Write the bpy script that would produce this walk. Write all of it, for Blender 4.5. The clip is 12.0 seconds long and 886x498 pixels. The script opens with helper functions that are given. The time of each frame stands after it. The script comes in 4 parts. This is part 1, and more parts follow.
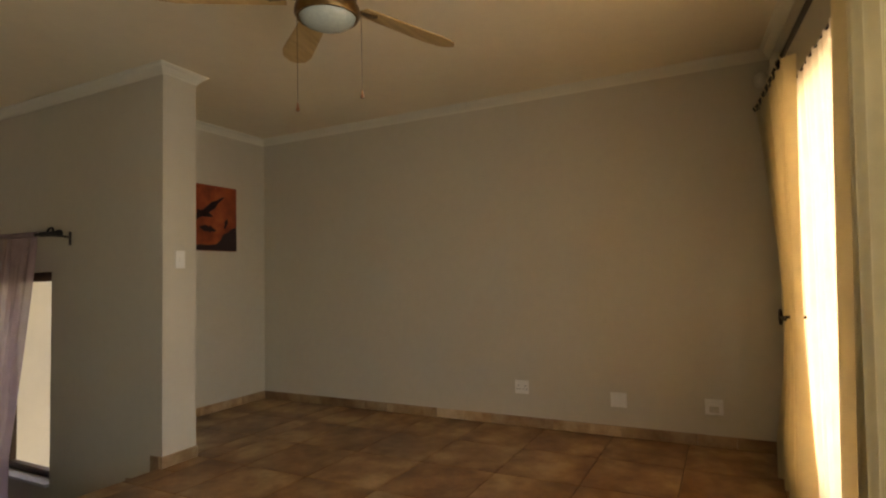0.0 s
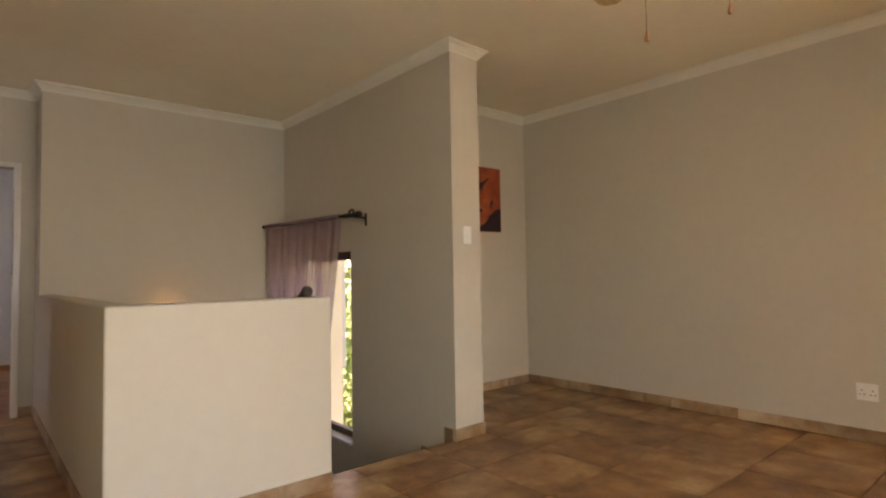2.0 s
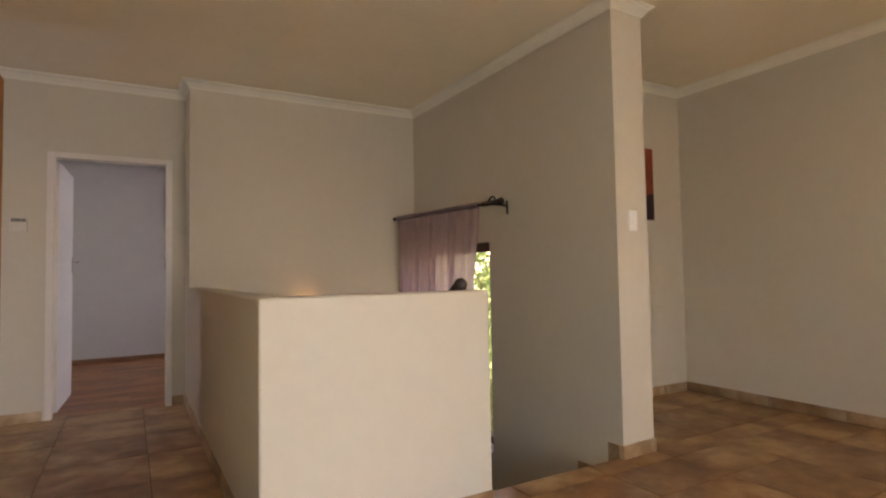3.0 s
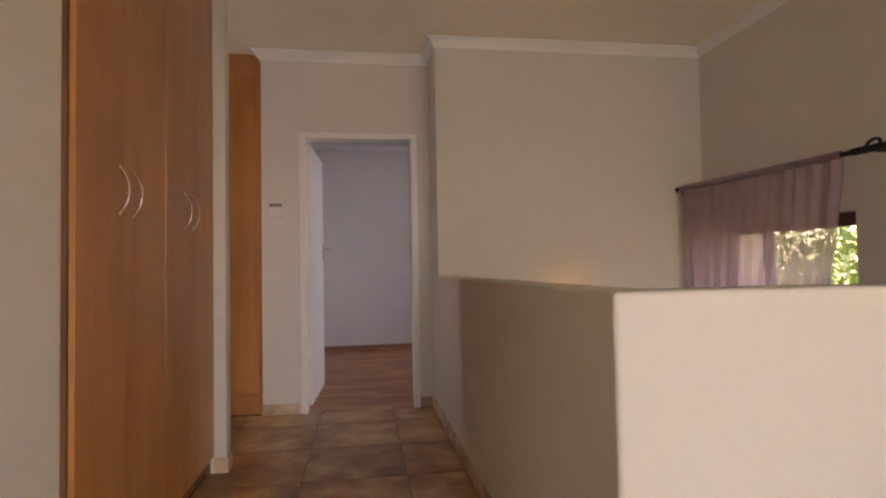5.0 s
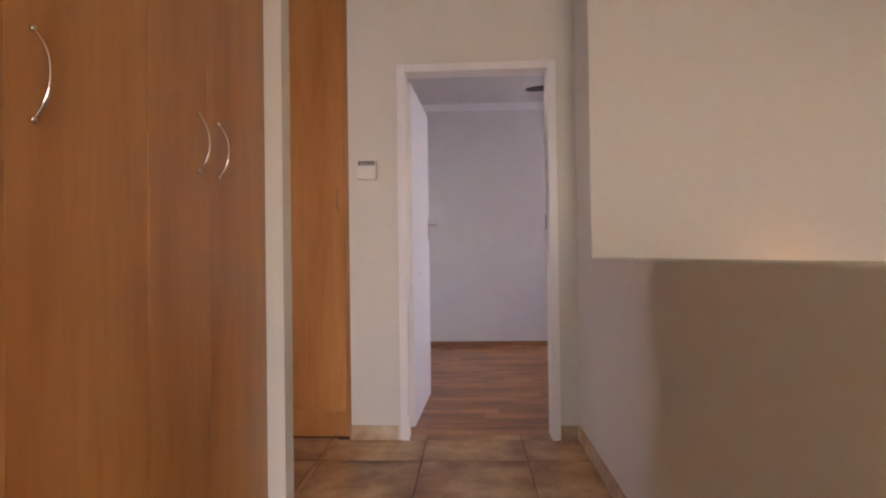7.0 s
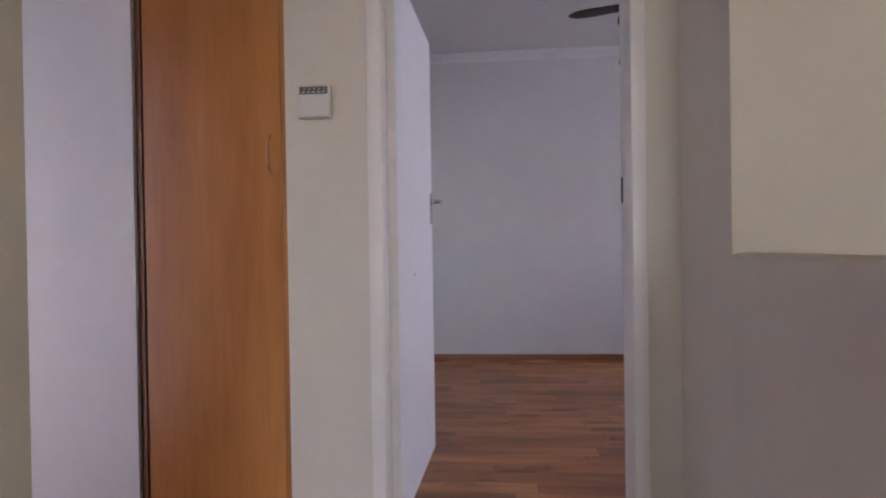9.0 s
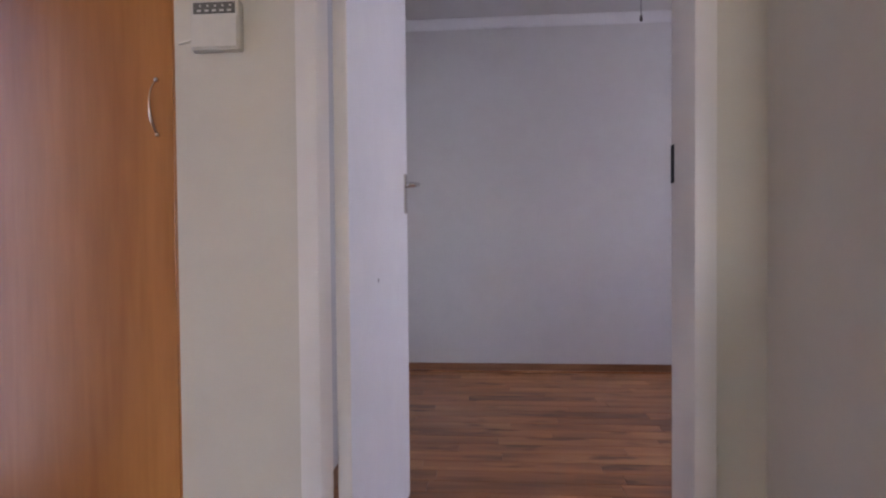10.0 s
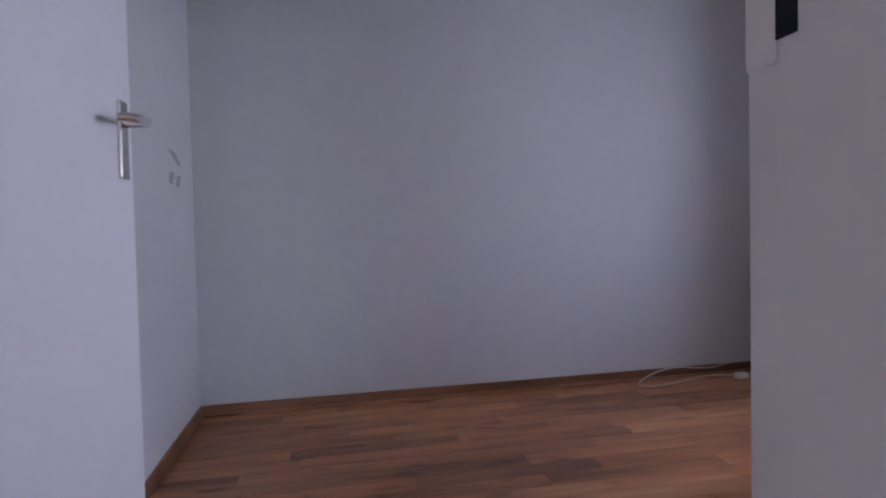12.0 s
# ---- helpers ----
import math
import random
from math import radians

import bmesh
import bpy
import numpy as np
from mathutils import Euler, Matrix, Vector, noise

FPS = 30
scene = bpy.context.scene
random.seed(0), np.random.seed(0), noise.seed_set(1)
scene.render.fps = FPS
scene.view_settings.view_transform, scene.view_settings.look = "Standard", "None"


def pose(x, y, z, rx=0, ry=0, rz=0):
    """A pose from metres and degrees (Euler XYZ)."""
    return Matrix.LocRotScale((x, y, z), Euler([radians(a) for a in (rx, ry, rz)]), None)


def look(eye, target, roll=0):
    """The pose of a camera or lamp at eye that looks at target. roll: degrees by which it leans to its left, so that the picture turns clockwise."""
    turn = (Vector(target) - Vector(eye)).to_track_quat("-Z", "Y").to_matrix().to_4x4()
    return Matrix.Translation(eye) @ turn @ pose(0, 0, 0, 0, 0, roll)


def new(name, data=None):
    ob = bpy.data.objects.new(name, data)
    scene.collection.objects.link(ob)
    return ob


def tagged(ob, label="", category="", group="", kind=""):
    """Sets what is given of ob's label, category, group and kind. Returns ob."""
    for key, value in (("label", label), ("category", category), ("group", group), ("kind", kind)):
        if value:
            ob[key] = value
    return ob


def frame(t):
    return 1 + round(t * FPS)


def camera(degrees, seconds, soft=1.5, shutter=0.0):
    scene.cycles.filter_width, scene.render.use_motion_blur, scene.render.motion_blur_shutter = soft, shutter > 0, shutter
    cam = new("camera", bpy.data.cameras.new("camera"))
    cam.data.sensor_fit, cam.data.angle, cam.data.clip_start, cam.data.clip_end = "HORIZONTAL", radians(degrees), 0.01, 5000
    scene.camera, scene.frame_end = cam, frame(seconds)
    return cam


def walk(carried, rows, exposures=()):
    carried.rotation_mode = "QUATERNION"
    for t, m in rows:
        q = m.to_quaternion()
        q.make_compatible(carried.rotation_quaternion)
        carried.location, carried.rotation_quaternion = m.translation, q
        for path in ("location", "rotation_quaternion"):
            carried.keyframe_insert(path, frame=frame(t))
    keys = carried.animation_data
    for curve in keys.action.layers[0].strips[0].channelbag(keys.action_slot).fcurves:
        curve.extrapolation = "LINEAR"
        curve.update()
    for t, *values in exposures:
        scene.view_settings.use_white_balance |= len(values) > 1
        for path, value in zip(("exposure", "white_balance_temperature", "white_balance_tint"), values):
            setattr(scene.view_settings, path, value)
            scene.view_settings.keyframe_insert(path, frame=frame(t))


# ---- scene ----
cam = camera(77.6, 12.0, soft=2.2)
PATH = [
    (0, (-0.361, -6.251, 1.205), (1.415, -5.337, 1.304), -1.3),
    (0.5, (-0.38, -6.191, 1.181), (1.288, -5.092, 1.283), -1.2),
    (1, (-0.393, -6.052, 1.149), (1.161, -4.797, 1.25), -1.2),
    (1.5, (-0.418, -5.865, 1.122), (1.016, -4.474, 1.215), -1.2),
    (2, (-0.42, -5.677, 1.103), (0.884, -4.163, 1.191), -1.0),
    (2.5, (-0.395, -5.439, 1.091), (0.755, -3.805, 1.177), -0.9),
    (3, (-0.418, -5.198, 1.077), (0.571, -3.462, 1.161), -1.0),
    (3.5, (-0.462, -4.948, 1.06), (0.355, -3.123, 1.139), -0.9),
    (3.7, (-0.482, -4.846, 1.058), (0.271, -2.994, 1.134), -0.8),
    (5.3, (-0.534, -4.014, 1.045), (-0.329, -2.026, 1.111), -1.0),
    (5.5, (-0.542, -3.911, 1.042), (-0.382, -1.918, 1.107), -0.9),
    (6, (-0.545, -3.656, 1.029), (-0.485, -1.657, 1.084), -0.8),
    (6.5, (-0.541, -3.352, 1.003), (-0.58, -1.353, 1.048), -0.8),
    (7, (-0.585, -3.03, 1.01), (-0.681, -1.033, 1.034), -0.8),
    (7.2, (-0.582, -2.906, 1.01), (-0.71, -0.91, 1.032), -0.9),
    (9, (-0.583, -1.757, 1.02), (-0.759, 0.235, 1.006), -0.9),
    (9.5, (-0.592, -1.441, 1.018), (-0.753, 0.552, 0.995), -1.0),
    (10, (-0.575, -1.17, 1.031), (-0.726, 0.824, 0.989), -0.5),
    (10.5, (-0.572, -0.891, 1.038), (-0.665, 1.107, 0.99), -1.0),
    (11, (-0.559, -0.659, 1.019), (-0.516, 1.34, 0.969), -1.1),
    (11.5, (-0.529, -0.439, 1.016), (-0.315, 1.548, 0.962), -1.2),
    (12, (-0.497, -0.243, 1.006), (-0.082, 1.713, 0.947), -1.3),
]
walk(cam, [(t, look(eye, target, roll)) for t, eye, target, roll in PATH],
     [(0, 2.42, 9900, 29), (0.5, 2.72, 9900, 31), (1.0, 2.96, 9700, 31), (1.5, 3.08, 9600, 33), (2.5, 3.21, 9400, 36), (3.5, 3.25, 9150, 40), (5.5, 3.42, 8800, 45),
      (7.0, 3.83, 8300, 45), (9.0, 3.58, 7150, 38), (10.5, 3.52, 7300, 42), (11.2, 3.38, 6850, 40), (12.0, 3.28, 6450, 38)])

# ---- world, sun, large lights ----
world = bpy.data.worlds.new("sky")
scene.world = world
world.use_nodes = True
wn = world.node_tree.nodes
sky = wn.new("ShaderNodeTexSky")
sky.sky_type, sky.sun_disc = "NISHITA", False
sky.sun_elevation, sky.sun_rotation = radians(61), radians(344)
world.node_tree.links.new(sky.outputs[0], wn["Background"].inputs[0])
wn["Background"].inputs[1].default_value = 0.15
sun = new("sun", bpy.data.lights.new("sun", "SUN"))
sun.data.energy, sun.data.angle, sun.data.color = 5.0, radians(0.5), (1.0, 0.95, 0.88)
sun.matrix_world = look((-4, 14, 26), (0, 0, 0))


def window_light(name, eye, target, w, h, watts, colour):
    ob = new(name, bpy.data.lights.new(name, "AREA"))
    ob.data.shape, ob.data.size, ob.data.size_y = "RECTANGLE", w, h
    ob.data.energy, ob.data.color = watts, colour
    ob.matrix_world = look(eye, target)
    return ob


window_light("daylight_room", (0.43, -6.95, 1.12), (0.29, -5.0, 1.36), 1.60, 1.96, 4.2, (0.47, 0.735, 1.0))
window_light("daylight_window", (2.625, -6.79, 1.12), (2.485, -5.0, 1.25), 1.03, 1.96, 8.0, (1.0, 0.85, 0.60))
window_light("daylight_bedroom", (3.03, 1.56, 1.5), (0.0, 1.56, 1.4), 0.50, 1.0, 2.9, (0.66, 0.80, 1.0))
window_light("daylight_passage", (-2.65, -0.87, 1.06), (-1.0, -0.79, 1.0), 0.30, 2.06, 0.46, (0.24, 0.47, 1.0))

# ---- materials ----
def material(name):
    m = bpy.data.materials.new(name)
    m.use_nodes = True
    return m, m.node_tree.nodes, m.node_tree.links, m.node_tree.nodes["Principled BSDF"]


def noise_tex(n, l, scale, detail=3.0, rough=0.5, vec=None):
    t = n.new("ShaderNodeTexNoise")
    t.inputs["Scale"].default_value, t.inputs["Detail"].default_value, t.inputs["Roughness"].default_value = scale, detail, rough
    if vec is not None:
        l.new(vec, t.inputs["Vector"])
    return t


def ramp(n, l, fac, stops):
    r = n.new("ShaderNodeValToRGB")
    el = r.color_ramp.elements
    while len(el) < len(stops):
        el.new(0.5)
    for e, (p, c) in zip(el, stops):
        e.position, e.color = p, (*c, 1)
    l.new(fac, r.inputs[0])
    return r


def mix(n, l, fac, a, b, mode="MIX"):
    x = n.new("ShaderNodeMix")
    x.data_type, x.blend_type = "RGBA", mode
    for k, v in ((0, fac), (6, a), (7, b)):
        if isinstance(v, (int, float)):
            x.inputs[k].default_value = v
        elif isinstance(v, tuple):
            x.inputs[k].default_value = (*v, 1)
        else:
            l.new(v, x.inputs[k])
    return x.outputs[2]


def bump(n, l, bsdf, height, strength, dist):
    b = n.new("ShaderNodeBump")
    b.inputs["Strength"].default_value, b.inputs["Distance"].default_value = strength, dist
    l.new(height, b.inputs["Height"])
    l.new(b.outputs[0], bsdf.inputs["Normal"])


def position(n):
    return n.new("ShaderNodeNewGeometry").outputs["Position"]


def shifted(n, l, vec, amount=7.0):
    """Position moved by each object's random number, so that pieces differ."""
    oi = n.new("ShaderNodeObjectInfo")
    mul = n.new("ShaderNodeMath")
    mul.operation = "MULTIPLY"
    mul.inputs[1].default_value = amount
    l.new(oi.outputs["Random"], mul.inputs[0])
    add = n.new("ShaderNodeVectorMath")
    add.operation = "ADD"
    l.new(vec, add.inputs[0])
    l.new(mul.outputs[0], add.inputs[1])
    return add.outputs[0], oi.outputs["Random"]


def stretched(n, l, vec, scale):
    mp = n.new("ShaderNodeMapping")
    mp.inputs["Scale"].default_value = scale
    l.new(vec, mp.inputs["Vector"])
    return mp.outputs[0]


def painted(name, colour, rough=0.75, spread=0.025, grain=160, relief=0.2, dist=0.002):
    """Rolled wall paint: slight roller mottling, faint scuffs, orange-peel relief."""
    m, n, l, b = material(name)
    p = position(n)
    big = noise_tex(n, l, 1.3, 4, 0.6, p)
    mid = noise_tex(n, l, 14, 3, 0.6, p)
    lo = tuple(c * (1 - spread) for c in colour)
    hi = tuple(min(1, c * (1 + spread)) for c in colour)
    c1 = ramp(n, l, big.outputs[0], [(0.3, lo), (0.7, hi)]).outputs[0]
    c2 = ramp(n, l, mid.outputs[0], [(0.35, (0.975, 0.975, 0.975)), (0.65, (1, 1, 1))]).outputs[0]
    l.new(mix(n, l, 1.0, c1, c2, "MULTIPLY"), b.inputs["Base Color"])
    b.inputs["Roughness"].default_value = rough
    fine = noise_tex(n, l, grain, 3, 0.6, p)
    bump(n, l, b, fine.outputs[0], relief, dist)
    return m


def plain(name, colour, rough=0.5, metal=0.0, grain=60, spread=0.08, relief=0.05):
    m, n, l, b = material(name)
    t = noise_tex(n, l, grain, 3, 0.6, position(n))
    c = ramp(n, l, t.outputs[0], [(0.3, tuple(x * (1 - spread) for x in colour)), (0.7, tuple(min(1, x * (1 + spread)) for x in colour))])
    l.new(c.outputs[0], b.inputs["Base Color"])
    b.inputs["Roughness"].default_value, b.inputs["Metallic"].default_value = rough, metal
    bump(n, l, b, t.outputs[0], relief, 0.001)
    return m


def tile_material(name, dark, mid, light, rough=0.32, rim=False, tone=0.84):
    m, n, l, b = material(name)
    v, rnd = shifted(n, l, position(n), 9.0)
    cloud = noise_tex(n, l, 2.6, 5, 0.55, v)
    blot = noise_tex(n, l, 6.5, 4, 0.6, v)
    fine = noise_tex(n, l, 70, 4, 0.7, v)
    c = ramp(n, l, cloud.outputs[0], [(0.34, dark), (0.50, mid), (0.64, light)]).outputs[0]
    d = ramp(n, l, blot.outputs[0], [(0.35, (0.68, 0.58, 0.49)), (0.6, (1, 1, 1))]).outputs[0]
    f = ramp(n, l, fine.outputs[0], [(0.3, (0.88, 0.86, 0.84)), (0.7, (1, 1, 1))]).outputs[0]
    r = ramp(n, l, rnd, [(0.0, (tone, tone * 0.97, tone * 0.94)), (1.0, (1.06, 1.05, 1.04))]).outputs[0]
    c = mix(n, l, 1.0, c, d, "MULTIPLY")
    c = mix(n, l, 1.0, c, f, "MULTIPLY")
    if rim:
        # glaze that darkens in clouds towards the edges of each tile
        tc = n.new("ShaderNodeTexCoord")
        sep = n.new("ShaderNodeSeparateXYZ")
        l.new(tc.outputs["Object"], sep.inputs[0])
        ab = []
        for k in (0, 1):
            q = n.new("ShaderNodeMath")
            q.operation = "ABSOLUTE"
            l.new(sep.outputs[k], q.inputs[0])
            ab.append(q.outputs[0])
        mx = n.new("ShaderNodeMath")
        mx.operation = "MAXIMUM"
        l.new(ab[0], mx.inputs[0])
        l.new(ab[1], mx.inputs[1])
        wob = n.new("ShaderNodeMath")
        wob.operation = "MULTIPLY_ADD"
        wob.inputs[1].default_value, wob.inputs[2].default_value = 0.42, -0.21
        l.new(cloud.outputs[0], wob.inputs[0])
        sm = n.new("ShaderNodeMath")
        sm.operation = "SUBTRACT"
        l.new(mx.outputs[0], sm.inputs[0])
        l.new(wob.outputs[0], sm.inputs[1])
        e = ramp(n, l, sm.outputs[0], [(0.12, (1.06, 1.04, 1.0)), (0.20, (0.92, 0.87, 0.81)), (0.29, (0.72, 0.61, 0.51))]).outputs[0]
        c = mix(n, l, 1.0, c, e, "MULTIPLY")
    l.new(mix(n, l, 1.0, c, r, "MULTIPLY"), b.inputs["Base Color"])
    rr = n.new("ShaderNodeMapRange")
    l.new(blot.outputs[0], rr.inputs[0])
    rr.inputs[3].default_value, rr.inputs[4].default_value = rough + 0.1, rough - 0.06
    l.new(rr.outputs[0], b.inputs["Roughness"])
    bump(n, l, b, blot.outputs[0], 0.12, 0.003)
    return m


def wood_material(name, dark, mid, light, axis, rough=0.4, streak=22.0, knots=False, random_tone=0.0, grain=(0.76, 0.70, 0.64)):
    """axis: the grain's direction, 0 x, 2 z."""
    m, n, l, b = material(name)
    v, rnd = shifted(n, l, position(n), 11.0)
    sc = [1.0, 1.0, 1.0]
    sc[axis] = 0.06
    s1 = noise_tex(n, l, streak, 5, 0.62, stretched(n, l, v, sc))
    sc2 = [1.0, 1.0, 1.0]
    sc2[axis] = 0.16
    s2 = noise_tex(n, l, 5.0, 4, 0.6, stretched(n, l, v, sc2))
    c = ramp(n, l, s2.outputs[0], [(0.32, dark), (0.5, mid), (0.68, light)]).outputs[0]
    g = ramp(n, l, s1.outputs[0], [(0.35, grain), (0.6, (1, 1, 1))]).outputs[0]
    c = mix(n, l, 1.0, c, g, "MULTIPLY")
    if knots:
        sc3 = [1.0, 1.0, 1.0]
        sc3[axis] = 0.35
        k = noise_tex(n, l, 9.0, 2, 0.5, stretched(n, l, v, sc3))
        kc = ramp(n, l, k.outputs[0], [(0.28, (0.38, 0.30, 0.25)), (0.39, (1, 1, 1))]).outputs[0]
        c = mix(n, l, 1.0, c, kc, "MULTIPLY")
    if random_tone:
        r = ramp(n, l, rnd, [(0.0, (1 - random_tone,) * 3), (1.0, (1 + random_tone * 0.5,) * 3)]).outputs[0]
        c = mix(n, l, 1.0, c, r, "MULTIPLY")
    l.new(c, b.inputs["Base Color"])
    b.inputs["Roughness"].default_value = rough
    bump(n, l, b, s1.outputs[0], 0.08, 0.001)
    return m


def cloth(name, colour, through_light, clear=0.0, weave=900.0):
    """Curtain cloth: diffuse and translucent, with a share of open weave."""
    m, n, l, b = material(name)
    out = n["Material Output"]
    p = position(n)
    t = noise_tex(n, l, 9.0, 4, 0.6, p)
    c = ramp(n, l, t.outputs[0], [(0.3, tuple(x * 0.88 for x in colour)), (0.7, colour)]).outputs[0]
    l.new(c, b.inputs["Base Color"])
    b.inputs["Roughness"].default_value = 0.9
    tr = n.new("ShaderNodeBsdfTranslucent")
    l.new(c, tr.inputs[0])
    mx = n.new("ShaderNodeMixShader")
    mx.inputs[0].default_value = through_light
    l.new(b.outputs[0], mx.inputs[1])
    l.new(tr.outputs[0], mx.inputs[2])
    last = mx
    if clear:
        tp = n.new("ShaderNodeBsdfTransparent")
        m2 = n.new("ShaderNodeMixShader")
        m2.inputs[0].default_value = clear
        l.new(mx.outputs[0], m2.inputs[1])
        l.new(tp.outputs[0], m2.inputs[2])
        last = m2
    fine = noise_tex(n, l, weave, 2, 0.5, p)
    bump(n, l, b, fine.outputs[0], 0.2, 0.0006)
    l.new(last.outputs[0], out.inputs[0])
    return m


def glass_material(name):
    m, n, l, b = material(name)
    b.inputs["Base Color"].default_value = (1, 1, 1, 1)
    b.inputs["Roughness"].default_value = 0.0
    b.inputs["Transmission Weight"].default_value = 1.0
    b.inputs["IOR"].default_value = 1.02
    return m


def canvas_material(name):
    """Printed canvas: glowing orange ground with dark plant-like shapes, dark at the foot."""
    m, n, l, b = material(name)
    p = position(n)
    mp = stretched(n, l, p, (1.0, 1.0, 1.0))
    cloud = noise_tex(n, l, 5.0, 4, 0.6, mp)
    c = ramp(n, l, cloud.outputs[0], [(0.3, (0.17, 0.027, 0.009)), (0.5, (0.31, 0.055, 0.016)), (0.7, (0.43, 0.105, 0.028))]).outputs[0]
    l.new(c, b.inputs["Base Color"])
    b.inputs["Roughness"].default_value = 0.7
    w = noise_tex(n, l, 700, 2, 0.5, p)
    bump(n, l, b, w.outputs[0], 0.3, 0.0008)
    return m


def leaf_material(name, a, c2):
    m, n, l, b = material(name)
    g = n.new("ShaderNodeNewGeometry")
    c = ramp(n, l, g.outputs["Random Per Island"], [(0.0, a), (1.0, c2)]).outputs[0]
    l.new(c, b.inputs["Base Color"])
    b.inputs["Roughness"].default_value = 0.55
    return m


WALL = painted("wall_paint_greige", (0.59, 0.54, 0.425))
WALL_BED = painted("wall_paint_bedroom", (0.515, 0.52, 0.515))
PLASTER = painted("white_plaster_wall", (0.72, 0.72, 0.70))
CEILING = painted("ceiling_paint", (0.84, 0.75, 0.555), 0.85, 0.03, 90, 0.12)
CORNICE_BED = painted("cornice_pale", (0.60, 0.62, 0.63), 0.6, 0.03, 90, 0.08)
CORNICE = painted("cornice_white", (0.74, 0.71, 0.58), 0.6, 0.03, 90, 0.08)
OUTER = painted("cream_outside_plaster", (0.80, 0.74, 0.60), 0.8, 0.04, 60, 0.3)
ENAMEL = painted("cream_enamel", (0.70, 0.655, 0.575), 0.38, 0.03, 50, 0.06)
DOOR_PAINT = painted("door_white_paint", (0.69, 0.71, 0.73), 0.45, 0.03, 40, 0.08)
GROUT = plain("grout", (0.11, 0.060, 0.034), 0.9, 0, 120, 0.2, 0.3)
TILE = tile_material("floor_tile_brown", (0.32, 0.152, 0.062), (0.46, 0.258, 0.116), (0.60, 0.395, 0.205), 0.30, True)
SKIRT_TILE = tile_material("skirting_tile_tan", (0.40, 0.24, 0.12), (0.56, 0.39, 0.22), (0.68, 0.52, 0.33), 0.4, False, 0.62)
LAMINATE = wood_material("laminate_floor", (0.17, 0.062, 0.024), (0.39, 0.155, 0.060), (0.56, 0.27, 0.115), 0, 0.34, 30.0, True, 0.18, (0.82, 0.77, 0.72))
LAM_TRIM = wood_material("laminate_skirting", (0.15, 0.062, 0.028), (0.22, 0.10, 0.046), (0.30, 0.145, 0.07), 0, 0.4, 30.0)
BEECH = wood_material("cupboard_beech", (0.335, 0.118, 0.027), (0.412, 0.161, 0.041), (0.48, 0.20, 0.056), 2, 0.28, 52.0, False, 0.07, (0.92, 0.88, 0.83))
# darker beech for carcass panels, shelves, plinth and the side cupboard's left strip
BEECH_DARK = wood_material("cupboard_beech_dark", (0.14, 0.052, 0.02), (0.19, 0.075, 0.028), (0.24, 0.10, 0.04), 2, 0.45, 30.0)
FRAME_WOOD = wood_material("window_frame_brown", (0.05, 0.018, 0.008), (0.085, 0.032, 0.014), (0.12, 0.05, 0.022), 2, 0.4, 40.0)
FAN_BLADE = wood_material("fan_blade_oak", (0.50, 0.30, 0.11), (0.60, 0.39, 0.16), (0.66, 0.46, 0.21), 0, 0.4, 30.0)
RAIL_BLACK = plain("rail_dark_lacquer", (0.036, 0.021, 0.016), 0.5)
FAN_DARK = plain("fan_blade_dark", (0.035, 0.026, 0.022), 0.4)
BRONZE = plain("antique_brass", (0.20, 0.115, 0.045), 0.35, 0.9, 40, 0.2)
IRON = plain("wrought_iron_black", (0.034, 0.025, 0.019), 0.5, 0.4)
CHROME = plain("brushed_chrome", (0.66, 0.65, 0.64), 0.22, 1.0, 80, 0.05)
NICKEL = plain("satin_nickel", (0.66, 0.57, 0.48), 0.18, 1.0, 80, 0.05)
PLASTIC = plain("white_plastic", (0.82, 0.80, 0.74), 0.4, 0, 40, 0.03)
CREAM = plain("cream_plastic", (0.60, 0.56, 0.46), 0.45, 0, 40, 0.03)
BLACK = plain("hole_shade_black", (0.006, 0.006, 0.006), 0.8)
DISPLAY = plain("keypad_display", (0.16, 0.15, 0.125), 0.25)
OPAL = plain("opal_glass", (0.44, 0.49, 0.42), 0.25)
PULL = plain("pull_wood", (0.34, 0.13, 0.05), 0.45)
CREAM_CLOTH = cloth("cream_curtain_cloth", (0.78, 0.69, 0.46), 0.34)
NET_CLOTH = cloth("white_net_cloth", (0.84, 0.81, 0.74), 0.38, 0.02)
SHEER = cloth("mauve_sheer_cloth", (0.63, 0.48, 0.51), 0.62, 0.24)
GLASS = glass_material("window_glass")
CANVAS = canvas_material("orange_canvas_print")
CANVAS_DARK = plain("canvas_dark_ink", (0.035, 0.012, 0.012), 0.7)
CABLE = plain("white_cable", (0.62, 0.58, 0.50), 0.5)
SMUDGE = plain("grey_smudge", (0.30, 0.31, 0.31), 0.8)
GRASS = plain("lawn", (0.115, 0.105, 0.058), 0.9, 0, 6, 0.35, 0.4)
LEAF = leaf_material("shrub_leaf", (0.09, 0.16, 0.035), (0.24, 0.32, 0.10))
BARK = plain("bark", (0.11, 0.075, 0.05), 0.9, 0, 14, 0.3, 0.5)
GLOW = material("lamp_glow")[0]
GLOW.node_tree.nodes["Principled BSDF"].inputs["Emission Color"].default_value = (1.0, 0.72, 0.42, 1)
GLOW.node_tree.nodes["Principled BSDF"].inputs["Emission Strength"].default_value = 1.8


# ---- mesh helpers ----
def box(bm, x0, x1, y0, y1, z0, z1):
    vs = [bm.verts.new((x, y, z)) for z in (z0, z1) for y in (y0, y1) for x in (x0, x1)]
    for f in ((0, 2, 3, 1), (4, 5, 7, 6), (0, 1, 5, 4), (2, 6, 7, 3), (0, 4, 6, 2), (1, 3, 7, 5)):
        bm.faces.new([vs[i] for i in f])
    return vs


